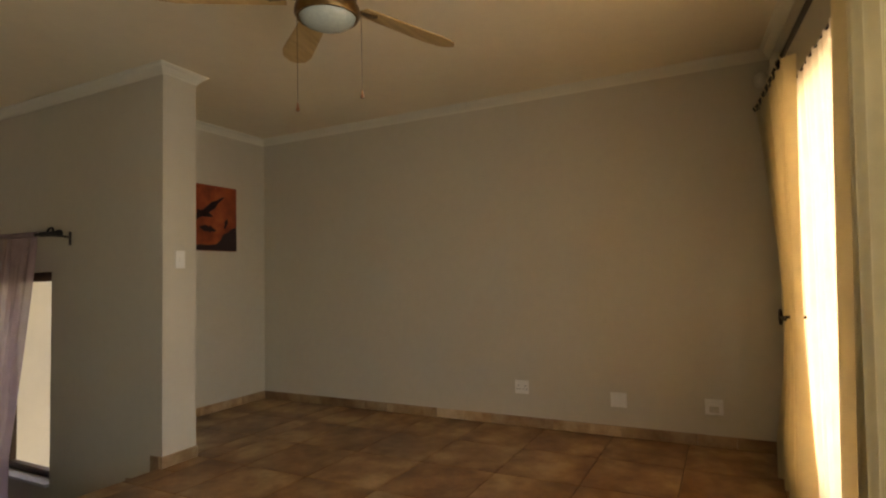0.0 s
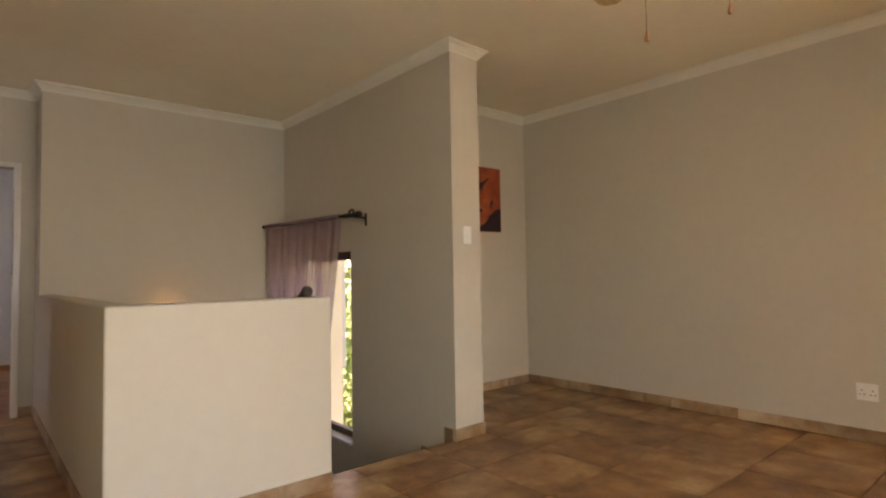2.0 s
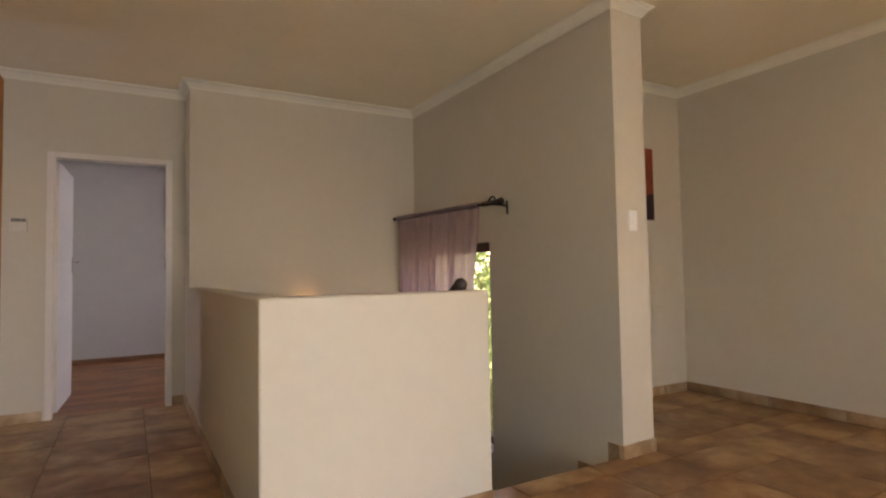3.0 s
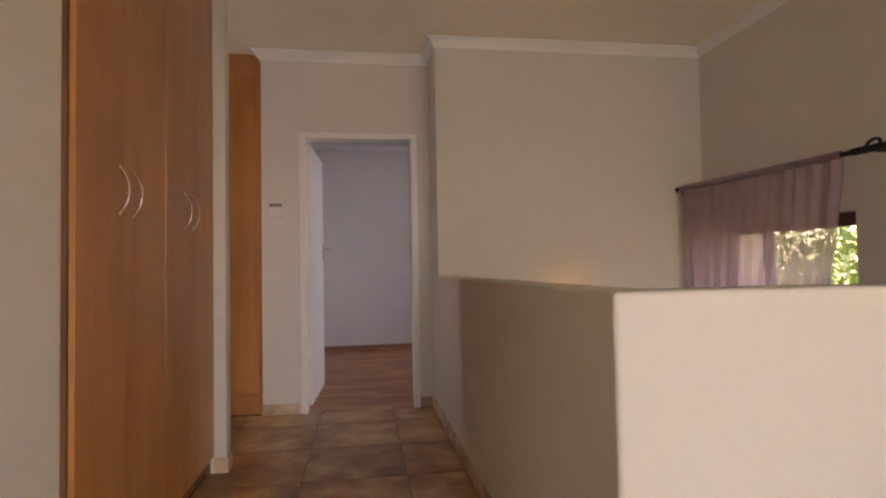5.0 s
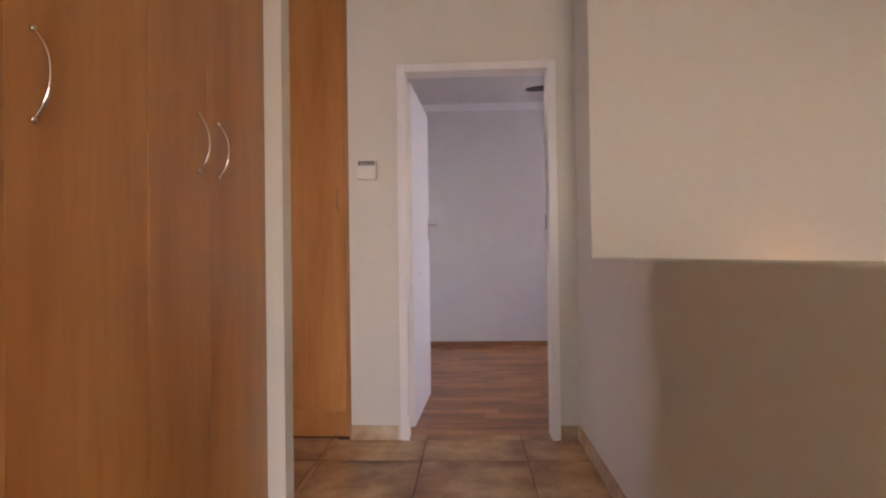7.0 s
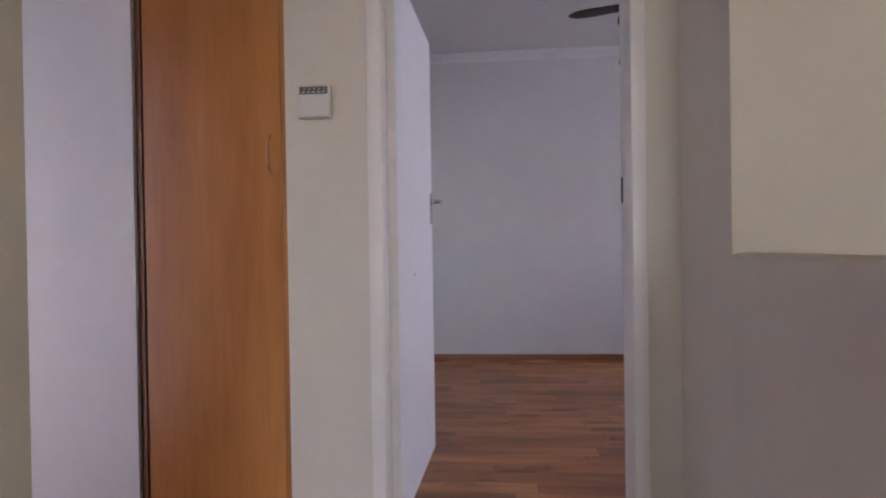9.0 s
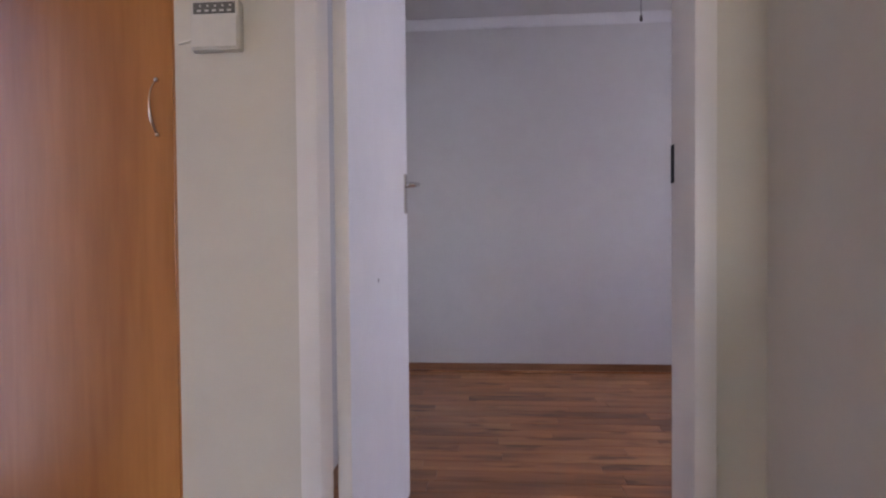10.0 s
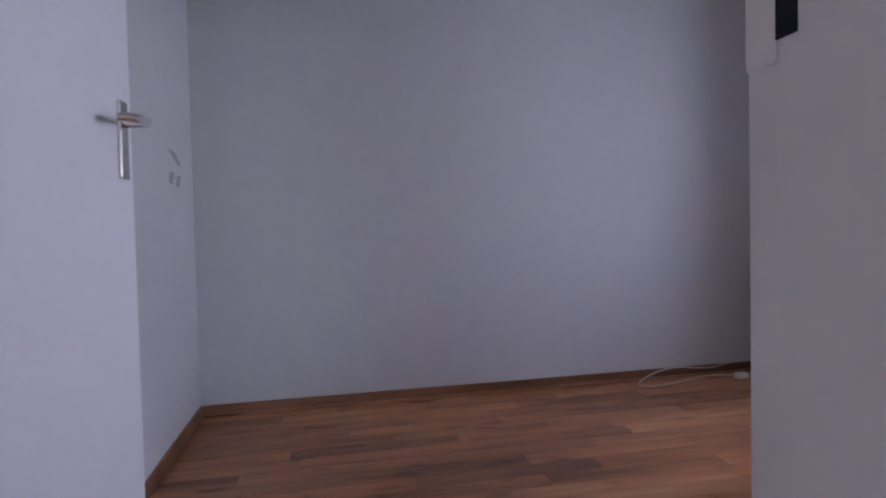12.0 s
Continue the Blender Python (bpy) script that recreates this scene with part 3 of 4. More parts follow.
cupboard(-2.545, -1.831, 0.012, (-2.265, -2.160))
cupboard(-1.830, -1.121, 0.0022, (-1.605, -1.490))

sc = thing("side_cupboard", (-1.52, 0.3, 0), "tall narrow beech-veneer cupboard with one closed door", "cupboard", "built-in cupboards")
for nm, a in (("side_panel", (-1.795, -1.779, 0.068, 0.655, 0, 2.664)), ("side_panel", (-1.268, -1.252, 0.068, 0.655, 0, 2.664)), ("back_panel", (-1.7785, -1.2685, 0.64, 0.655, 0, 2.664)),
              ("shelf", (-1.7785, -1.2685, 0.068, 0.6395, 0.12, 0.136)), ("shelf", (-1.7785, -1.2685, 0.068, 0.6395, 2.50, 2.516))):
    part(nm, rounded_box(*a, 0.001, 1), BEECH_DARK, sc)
scd = part("door", rounded_box(-1.775, -1.285, 0.050, 0.067, 0.14, 2.505, 0.0015), BEECH, sc)
part("handle", bow_handle((-1.322, 0.050, 1.335), (0, -1, 0), 0.125), NICKEL, scd, "bowed satin nickel handle", True)
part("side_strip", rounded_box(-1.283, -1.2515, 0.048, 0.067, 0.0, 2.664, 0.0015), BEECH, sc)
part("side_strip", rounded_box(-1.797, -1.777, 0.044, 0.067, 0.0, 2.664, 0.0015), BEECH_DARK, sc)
part("top_panel", rounded_box(-1.776, -1.284, 0.050, 0.067, 2.508, 2.664, 0.0015), BEECH, sc)
part("plinth", rounded_box(-1.776, -1.284, 0.056, 0.067, 0.0, 0.137, 0.0015), BEECH, sc)

# ---- fixtures in the room ----
def socket(y, z, kind):
    t = thing("wall_socket", (X_E, y, z), {"twin": "white plastic double wall socket plate", "blank": "white plastic blank wall plate", "tv": "white plastic outlet plate with a ledge"}[kind], "socket", "wall plates")
    part("plate", rounded_box(X_E - 0.011, X_E - 0.0005, y - 0.058, y + 0.058, z - 0.054, z + 0.054, 0.004), PLASTIC, t)
    if kind == "twin":
        for dy in (-0.028, 0.028):
            for a, b in ((0, 0.022), (-0.011, -0.004), (0.011, -0.004)):
                bm = bmesh.new()
                lathe(bm, [(0, 0), (0.0042, 0), (0.0042, 0.001), (0, 0.001)], (0, 0, 0), 10)
                bmesh.ops.transform(bm, matrix=Matrix.Translation((X_E - 0.012, y + dy + a, z + b - 0.012)) @ Matrix.Rotation(radians(90), 4, "Y"), verts=bm.verts)
                # black disc on the plate, painted shade of the hole
                part("pin_hole", bm, BLACK, t)
            part("rocker", rounded_box(X_E - 0.015, X_E - 0.010, y + dy - 0.009, y + dy + 0.009, z + 0.026, z + 0.044, 0.0015), PLASTIC, t)
    elif kind == "blank":
        part("cover", rounded_box(X_E - 0.015, X_E - 0.010, y - 0.046, y + 0.046, z - 0.042, z + 0.042, 0.003), PLASTIC, t)
    else:
        part("ledge", rounded_box(X_E - 0.020, X_E - 0.010, y - 0.05, y + 0.05, z + 0.012, z + 0.030, 0.003), PLASTIC, t)
        part("insert", rounded_box(X_E - 0.014, X_E - 0.010, y - 0.030, y + 0.030, z - 0.038, z + 0.004, 0.002), CREAM, t)
    return t


socket(-4.757, 0.312, "twin")
socket(-5.50, 0.270, "blank")
socket(-6.13, 0.272, "tv")

a = math.atan2(0.010, 0.265)
sw_m = Matrix.Translation((2.150, -2.9405, 1.360)) @ Matrix.Rotation(a, 4, "Z")
sw = new("light_switch")
sw.matrix_basis = sw_m
tagged(sw, "white plastic light switch plate on the wall end", "switch")


def on_pillar(bm):
    bmesh.ops.transform(bm, matrix=sw_m, verts=bm.verts)
    return bm


part("plate", on_pillar(rounded_box(-0.038, 0.038, -0.010, -0.0005, -0.060, 0.060, 0.004)), PLASTIC, sw)
part("rocker", on_pillar(rounded_box(-0.010, 0.010, -0.014, -0.009, -0.016, 0.016, 0.002)), PLASTIC, sw)

kp = thing("alarm_keypad", (-1.147, 0, 1.487), "cream plastic alarm keypad with a dark display strip", "keypad")
body = part("body", rounded_box(-1.200, -1.092, -0.026, -0.0005, 1.436, 1.542, 0.004), CREAM, kp)
part("display", rounded_box(-1.192, -1.100, -0.0275, -0.024, 1.512, 1.536, 0.001), DISPLAY, kp, "dark display strip with small marks")
for i in range(5):
    part("indicator", rounded_box(-1.183 + i * 0.0165, -1.174 + i * 0.0165, -0.0285, -0.027, 1.516, 1.520, 0.0004), CREAM, kp)
    part("indicator", rounded_box(-1.178 + i * 0.0165, -1.174 + i * 0.0165, -0.0285, -0.027, 1.526, 1.530, 0.0004), CREAM, kp)
part("flap", rounded_box(-1.197, -1.095, -0.030, -0.0255, 1.440, 1.507, 0.002), CREAM, kp, "cream flip-down flap")
bm = bmesh.new()
tube(bm, [(-1.200, -0.004, 1.468), (-1.215, -0.004, 1.464), (-1.235, -0.003, 1.460), (-1.2535, 0.02, 1.456), (-1.2535, 0.045, 1.44)], 0.003, 8)
part("lead", bm, CREAM, kp, "short cream lead", True)

# canvas in the recess
pc = thing("canvas_print", (3.225, Y_PIC, 1.50), "orange canvas print with dark plant shapes", "picture")
P0, P1, Q0, Q1 = 2.87, 3.48, 1.49, 2.10
part("canvas", rounded_box(P0, P1, Y_PIC - 0.032, Y_PIC - 0.0005, Q0, Q1, 0.003), CANVAS, pc)


def ink(pts):
    bm = bmesh.new()
    lo = [bm.verts.new((P0 + x * (P1 - P0), Y_PIC - 0.0335, Q0 + z * (Q1 - Q0))) for x, z in pts]
    hi = [bm.verts.new((v.co.x, Y_PIC - 0.0305, v.co.z)) for v in lo]
    bm.faces.new(lo)
    bm.faces.new(hi[::-1])
    for i in range(len(lo)):
        j = (i + 1) % len(lo)
        bm.faces.new((lo[i], hi[i], hi[j], lo[j]))
    return bm


def spray(cx, cz, ang, length, wide, seed):
    rng = random.Random(seed)
    up, dn = [], []
    for i in range(12):
        u = i / 11
        w = wide * math.sin(math.pi * min(1, u * 0.95 + 0.04)) * rng.uniform(0.6, 1.25)
        x, z = cx + math.cos(ang) * length * (u - 0.5), cz + math.sin(ang) * length * (u - 0.5)
        up.append((x - math.sin(ang) * w, z + math.cos(ang) * w))
        dn.append((x + math.sin(ang) * w, z - math.cos(ang) * w))
    return up + dn[::-1]


for args in ((0.50, 0.66, 0.63, 0.62, 0.055, 1), (0.40, 0.56, -0.25, 0.30, 0.05, 2), (0.45, 0.33, -0.12, 0.30, 0.055, 3), (0.79, 0.43, 1.25, 0.17, 0.030, 4), (0.20, 0.45, 0.9, 0.34, 0.05, 5)):
    part("dark_shape", ink(spray(*args)), CANVAS_DARK, pc, "dark printed plant shape")
part("dark_shape", ink([(0.005, 0.005), (0.995, 0.005), (0.995, 0.36), (0.95, 0.37), (0.88, 0.345), (0.82, 0.29), (0.74, 0.26), (0.69, 0.17), (0.60, 0.10), (0.45, 0.085), (0.30, 0.09), (0.12, 0.06), (0.005, 0.07)]), CANVAS_DARK, pc, "dark printed hill along the foot")


# ---- ceiling fans ----
def fan(name, centre, z_blade, radius, blades, first, tilt, blade_mat, metal, light, label):
    cx, cy = centre
    t = thing(name, (cx, cy, CEIL), label, "ceiling fan")
    bm = bmesh.new()
    lathe(bm, [(0, CEIL - 0.001), (0.065, CEIL - 0.001), (0.062, CEIL - 0.03), (0.03, CEIL - 0.06), (0.014, CEIL - 0.065), (0.014, z_blade + 0.10), (0, z_blade + 0.10)], (cx, cy, 0), 28)
    part("canopy_rod", bm, metal, t, "", True)
    bm = bmesh.new()
    lathe(bm, [(0, z_blade + 0.11), (0.06, z_blade + 0.105), (0.115, z_blade + 0.08), (0.125, z_blade + 0.03), (0.12, z_blade - 0.01), (0.095, z_blade - 0.035), (0.0, z_blade - 0.035)], (cx, cy, 0), 36)
    part("motor_housing", bm, metal, t, "", True)
    for k in range(blades):
        ang = first + 2 * math.pi * k / blades
        bm = bmesh.new()
        w0, w1 = (0.054, 0.074) if light else (0.034, 0.046)
        outline = [(0.17, -w0), (radius - 0.12, -w1), (radius - 0.04, -w1 * 0.78), (radius, -w1 * 0.2), (radius, w1 * 0.2), (radius - 0.04, w1 * 0.78), (radius - 0.12, w1), (0.17, w0)]
        prism(bm, outline, -0.003, 0.003)
        bmesh.ops.transform(bm, matrix=Matrix.Translation((cx, cy, z_blade)) @ Matrix.Rotation(ang, 4, "Z") @ Matrix.Rotation(tilt, 4, "X"), verts=bm.verts)
        b = part("blade", bm, blade_mat, t)
        bm = bmesh.new()
        prism(bm, [(0.09, -0.014), (0.16, -0.012), (0.24, -0.03), (0.26, 0.0), (0.24, 0.03), (0.16, 0.012), (0.09, 0.014)], -0.0075, -0.0032)
        bmesh.ops.transform(bm, matrix=Matrix.Translation((cx, cy, z_blade)) @ Matrix.Rotation(ang, 4, "Z") @ Matrix.Rotation(tilt, 4, "X"), verts=bm.verts)
        part("bracket", bm, metal, b)
    if light:
        bm = bmesh.new()
        lathe(bm, [(0.0, z_blade - 0.036), (0.10, z_blade - 0.036), (0.132, z_blade - 0.045), (0.136, z_blade - 0.070), (0.126, z_blade - 0.088), (0.118, z_blade - 0.088), (0.118, z_blade - 0.076), (0, z_blade - 0.076)], (cx, cy, 0), 40)
        part("light_ring", bm, metal, t, "antique brass lamp ring", True)
        bm = bmesh.new()
        lathe(bm, [(0.1165, z_blade - 0.078), (0.112, z_blade - 0.094), (0.095, z_blade - 0.108), (0.06, z_blade - 0.120), (0.0, z_blade - 0.125)], (cx, cy, 0), 40)
        part("bowl", bm, OPAL, t, "unlit opal glass bowl", True)
    return t


ZB = 2.372
f1 = fan("ceiling_fan", (1.42, -4.82), ZB, 0.735, 5, radians(53.5), radians(11), FAN_BLADE, BRONZE, True, "five-blade ceiling fan with light oak blades and unlit bowl")
for px, py, z_end in ((1.33, -4.735, 1.89), (1.468, -4.955, 1.945)):
    bm = bmesh.new()
    tube(bm, [(px, py, ZB - 0.06), (px, py, z_end + 0.03)], 0.0012, 6)
    c = part("pull_cord", bm, BRONZE, f1, "thin pull chain")
    bm = bmesh.new()
    lathe(bm, [(0, 0.035), (0.003, 0.034), (0.005, 0.02), (0.0085, 0.006), (0.006, 0), (0, 0)], (px, py, z_end - 0.005), 12)
    part("knob", bm, PULL, c, "small reddish wooden pull", True)
f2 = fan("ceiling_fan", (0.42, 1.56), 2.42, 0.53, 4, radians(163), radians(9), FAN_DARK, IRON, False, "small dark four-blade ceiling fan in the bedroom")
bm = bmesh.new()
tube(bm, [(0.325, 1.60, 2.39), (0.20, 1.63, 2.385), (0.200, 1.63, 2.10)], 0.0022, 6)
c2 = part("pull_cord", bm, IRON, f2, "thin dark pull cord")
bm = bmesh.new()
lathe(bm, [(0, 0.05), (0.008, 0.045), (0.014, 0.015), (0.010, 0), (0, 0)], (0.200, 1.63, 2.325), 12)
part("bead", bm, IRON, c2, "dark bead", True)
bm = bmesh.new()
lathe(bm, [(0, 0.03), (0.005, 0.028), (0.008, 0.006), (0.005, 0), (0, 0)], (0.200, 1.63, 2.085), 12)
part("knob", bm, IRON, c2, "small dark pull", True)

# ---- curtains ----
rod = thing("curtain_rod", (1.885, -1.1, 1.60), "dark wrought-iron curtain rod with finials on brackets", "curtain rod")
bm = bmesh.new()
tube(bm, [(1.79, -0.42, 1.59), (1.875, -1.98, 1.575)], 0.0125, 14)
part("pole", bm, IRON, rod, "", True)
bm = bmesh.new()
tube(bm, [(1.866, -1.80, 1.577), (1.875, -1.985, 1.575)], 0.0185, 14)
part("sleeve", bm, IRON, rod, "thicker dark sleeve", True)
for x, y, z, s, size in ((1.789, -0.412, 1.59, 1, 0.62), (1.877, -2.0, 1.575, -1, 1.0)):
    bm = bmesh.new()
    lathe(bm, [(0, -0.03), (0.016, -0.028), (0.022, -0.02), (0.018, -0.008), (0.027, 0.004), (0.028, 0.016), (0.018, 0.030), (0, 0.034)], (0, 0, 0), 18)
    bmesh.ops.transform(bm, matrix=Matrix.Translation((x, y, z)) @ Matrix.Rotation(radians(-90 * s), 4, "X") @ Matrix.Scale(size, 4), verts=bm.verts)
    part("finial", bm, IRON, rod, "dark turned finial", True)
bm = bmesh.new()
tube(bm, [(X_ST - 0.002, -1.90, 1.56), (1.95, -1.90, 1.565), (1.885, -1.90, 1.566), (1.868, -1.90, 1.575), (1.865, -1.90, 1.59)], 0.008, 10)
tube(bm, [(X_ST - 0.006, -1.90, 1.50), (X_ST - 0.006, -1.90, 1.60)], 0.009, 10)
part("bracket", bm, IRON, rod, "", True)
bm = bmesh.new()
ring = [(1.872 + 0.010 * math.sin(a), -1.905 + 0.036 * math.cos(a), 1.582 + 0.036 * math.sin(a) * 0.8 + 0.010) for a in [2 * math.pi * i / 20 for i in range(21)]]
tube(bm, ring, 0.008, 8)
part("scroll", bm, IRON, rod, "dark iron scroll", True)
bm = bmesh.new()
tube(bm, [(X_ST - 0.002, -0.46, 1.55), (1.80, -0.46, 1.56), (1.792, -0.46, 1.577)], 0.008, 10)
part("bracket", bm, IRON, rod, "", True)

sheer = thing("sheer_curtain", (1.885, -1.0, 1.60), "mauve sheer curtain drawn back over the stair window", "curtain")
bm = bmesh.new()


def sheer_width(s, v):
    near = -1.74 + 0.32 * max(0, min(1, (v - 0.03) / 0.80)) ** 1.1
    return (1 - s) * -0.45 + s * near


curtain(bm, lambda y: (1.79 - (y + 0.42) * 0.0545, y, 1, 0), -0.42, 1.56, sheer_width, 13, 0.020, 34, 190, 3)
part("cloth", bm, SHEER, sheer, "", True)
bm = bmesh.new()
tube(bm, [(1.792, -0.45, 1.590), (1.862, -1.74, 1.578)], 0.021, 14)
part("header", bm, SHEER, sheer, "gathered rod pocket", True)
# handrail of the stairs, its top end just over the low wall
hr = thing("handrail", (0.97, -2.93, 0.95), "dark timber handrail going down beside the stairs", "handrail")
bm = bmesh.new()
tube(bm, [(0.97, -2.925, 1.012), (0.97, -2.88, 0.985), (0.97, -0.62, -0.61)], 0.030, 16)
part("rail", bm, RAIL_BLACK, hr, "", True)
bm = bmesh.new()
lathe(bm, [(0, -0.022), (0.028, -0.016), (0.033, 0.0), (0.029, 0.014), (0.018, 0.022), (0, 0.024)], (0, 0, 0), 20)
bmesh.ops.transform(bm, matrix=Matrix.Translation((0.97, -2.928, 1.016)) @ Matrix.Rotation(radians(65), 4, "X"), verts=bm.verts)
part("end_cap", bm, RAIL_BLACK, hr, "rounded dark end cap", True)
for y, zt in ((-2.80, 0.93), (-1.75, 0.19), (-0.75, -0.52)):
    k = int((y - Y_LAND) / 0.255)
    bm = bmesh.new()
    tube(bm, [(0.97, y, -0.18 * (k + 1)), (0.97, y, zt)], 0.016, 10)
    part("post", bm, RAIL_BLACK, hr, "", True)

ROD_O = 0.10
rod2 = thing("curtain_rod", (2.4, south(2.4, ROD_O), 2.26), "dark iron curtain rod above the bright window", "curtain rod")
bm = bmesh.new()
tube(bm, [(3.76, south(3.76, ROD_O), 2.26), (-1.15, south(-1.15, ROD_O), 2.26)], 0.0125, 14)
part("pole", bm, IRON, rod2, "", True)
for x, s in ((3.775, 1), (-1.165, -1)):
    bm = bmesh.new()
    lathe(bm, [(0, -0.02), (0.015, -0.018), (0.022, 0.0), (0.018, 0.018), (0, 0.024)], (0, 0, 0), 16)
    bmesh.ops.transform(bm, matrix=Matrix.Translation((x, south(x, ROD_O), 2.26)) @ Matrix.Rotation(radians(90 * s), 4, "Y"), verts=bm.verts)
    part("finial", bm, IRON, rod2, "", True)
for x in (3.70, 1.33, -1.05):
    bm = bmesh.new()
    tube(bm, [(x, south(x, 0.002), 2.24), (x, south(x, ROD_O), 2.245)], 0.008, 8)
    part("bracket", bm, IRON, rod2, "", True)


def on_rod(x):
    return (x, south(x, ROD_O), SLANT, 1.0)


def tab_curtain(name, x_far, x_near, width_at, folds, depth, z0, mat, label, seed, tabs, tab_lo, tab_hi, gather=None):
    t = thing(name, (0.5 * (x_far + x_near), south(0.5 * (x_far + x_near), ROD_O), 2.2), label, "curtain", "cream curtains")
    bm = bmesh.new()
    curtain(bm, on_rod, z0, 2.20, width_at, folds, depth, 40, 200, seed, 0.0, gather)
    part("cloth", bm, mat, t, "", True)
    for i in range(tabs):
        x = tab_lo + (tab_hi - tab_lo) * i / (tabs - 1)
        y = south(x, ROD_O)
        bm = bmesh.new()
        loop = [(x, y + 0.017 * math.cos(q), 2.26 + 0.017 * math.sin(q)) for q in [radians(-60 + 300 * k / 12) for k in range(13)]]
        loop = [(x, y + 0.012, 2.19)] + loop + [(x, y - 0.012, 2.19)]
        for k in range(len(loop) - 1):
            (xa_, ya_, za_), (xb_, yb_, zb_) = loop[k], loop[k + 1]
            vs = [bm.verts.new(q) for q in ((xa_ - 0.02, ya_, za_), (xa_ + 0.02, ya_, za_), (xb_ + 0.02, yb_, zb_), (xb_ - 0.02, yb_, zb_))]
            bm.faces.new(vs)
        bmesh.ops.remove_doubles(bm, verts=bm.verts, dist=0.0005)
        bmesh.ops.solidify(bm, geom=list(bm.faces), thickness=0.002)
        part("tab", bm, mat, t)
    return t


def tied(v):
    """How far the cloth is drawn in: 1 at the holdback, 0 at the rod."""
    return 1 - abs((v - 0.56) / 0.56) ** 1.4 if v < 0.56 else 1 - 0.55 * min(1.0, (v - 0.56) / 0.34) ** 1.5


def far_panel(s, v):
    k = tied(v)
    return (1 - s) * (3.72 - 0.68 * k) + s * (2.62 + 0.10 * k)


def near_panel(s, v):
    return (1 - s) * (1.77 + 0.18 * v) + s * 1.24


tab_curtain("cream_curtain", 3.77, 2.75, far_panel, 7, 0.040, 0.02, CREAM_CLOTH, "cream tab-top curtain held back beside the bright window", 5, 8, 3.72, 2.80, lambda v: 1 - 0.55 * tied(v))
tab_curtain("cream_curtain", 1.77, 1.24, near_panel, 5, 0.036, 0.02, CREAM_CLOTH, "cream tab-top curtain hanging straight beside the bright window", 8, 5, 1.74, 1.28)
nt = thing("net_curtain", (2.4, south(2.4, 0.03), 2.15), "white net curtain glowing with daylight behind the cream curtains", "curtain")
bm = bmesh.new()
curtain(bm, lambda x: (x, south(x, 0.03), SLANT, 1.0), 0.03, 2.17, lambda s, v: 3.30 + (2.17 - 0.05 * math.sin(3.0 * v) - 3.30) * s, 11, 0.016, 16, 260, 11)
part("cloth", bm, NET_CLOTH, nt, "", True)
bm = bmesh.new()
tube(bm, [(3.33, south(3.33, 0.03), 2.165), (2.08, south(2.08, 0.03), 2.165)], 0.006, 8)
part("wire", bm, IRON, nt, "thin curtain wire")
hb = thing("curtain_holdback", (2.92, south(2.92), 0.96), "dark iron curtain holdback hooked round the tied curtain", "holdback")
bm = bmesh.new()
tube(bm, [(2.92, south(2.92, 0.002), 0.96), (2.92, south(2.92, 0.13), 0.96), (2.89, south(2.89, 0.15), 0.96), (2.76, south(2.76, 0.155), 0.96)], 0.008, 10)
part("arm", bm, IRON, hb, "", True)
bm = bmesh.new()
for r0 in (0.034, 0.016):
    tube(bm, [(2.92 + r0 * math.cos(q), south(2.92, 0.15), 0.96 + r0 * math.sin(q)) for q in [2 * math.pi * i / 16 for i in range(17)]], 0.008, 8)
part("scroll", bm, IRON, hb, "", True)
sp = thing("alarm_sensor", (3.80, south(3.80, 0.08), 2.45), "small cream wall sensor in the ceiling corner", "sensor")
bm = bmesh.new()
lathe(bm, [(0, -0.05), (0.03, -0.045), (0.042, -0.02), (0.042, 0.02), (0.03, 0.045), (0, 0.05)], (3.82, south(3.82, 0.06), 2.46), 20)
part("body", bm, CREAM, sp, "", True)

# uplight on the stairwell wall, below the rim of the low wall
ul = thing("wall_uplight", (0.92, Y_STN, 0.74), "small lit white wall uplight in the stairwell", "wall lamp")
bm = bmesh.new()
lathe(bm, [(0, -0.06), (0.03, -0.06), (0.06, 0.0), (0.075, 0.05), (0.070, 0.05), (0.055, 0.0), (0.028, -0.05), (0, -0.05)], (0.92, Y_STN - 0.085, 0.762), 28)
part("shade", bm, PLASTIC, ul, "", True)
part("back_plate", rounded_box(0.89, 0.95, Y_STN - 0.025, Y_STN - 0.0005, 0.70, 0.78, 0.003), PLASTIC, ul)
bm = bmesh.new()
bmesh.ops.create_uvsphere(bm, u_segments=16, v_segments=10, radius=0.028)
bmesh.ops.translate(bm, vec=(0.92, Y_STN - 0.085, 0.762), verts=bm.verts)
part("bulb", bm, GLOW, ul, "glowing warm bulb", True)

# ---- bedroom bits ----
for nm, pts, lab in (("smudge_mark", [(2.56, 1.43), (2.68, 1.43), (2.80, 1.372), (2.72, 1.374)], "grey smudge on the bedroom wall"), ("smudge_mark", [(2.56, 1.27), (2.58, 1.325), (2.66, 1.328), (2.625, 1.268)], "grey smudge on the bedroom wall"),
                     ("smudge_mark", [(2.68, 1.264), (2.71, 1.318), (2.785, 1.322), (2.745, 1.262)], "grey smudge on the bedroom wall")):
    bm = bmesh.new()
    lo = [bm.verts.new((-1.2095, y, z)) for y, z in pts]
    hi = [bm.verts.new((-1.2085, y, z)) for y, z in pts]
    bm.faces.new(lo)
    bm.faces.new(hi[::-1])
    for i in range(4):
        bm.faces.new((lo[i], hi[i], hi[(i + 1) % 4], lo[(i + 1) % 4]))
    tagged(new(nm, mesh_of(nm, bm, SMUDGE)), lab, "stain")

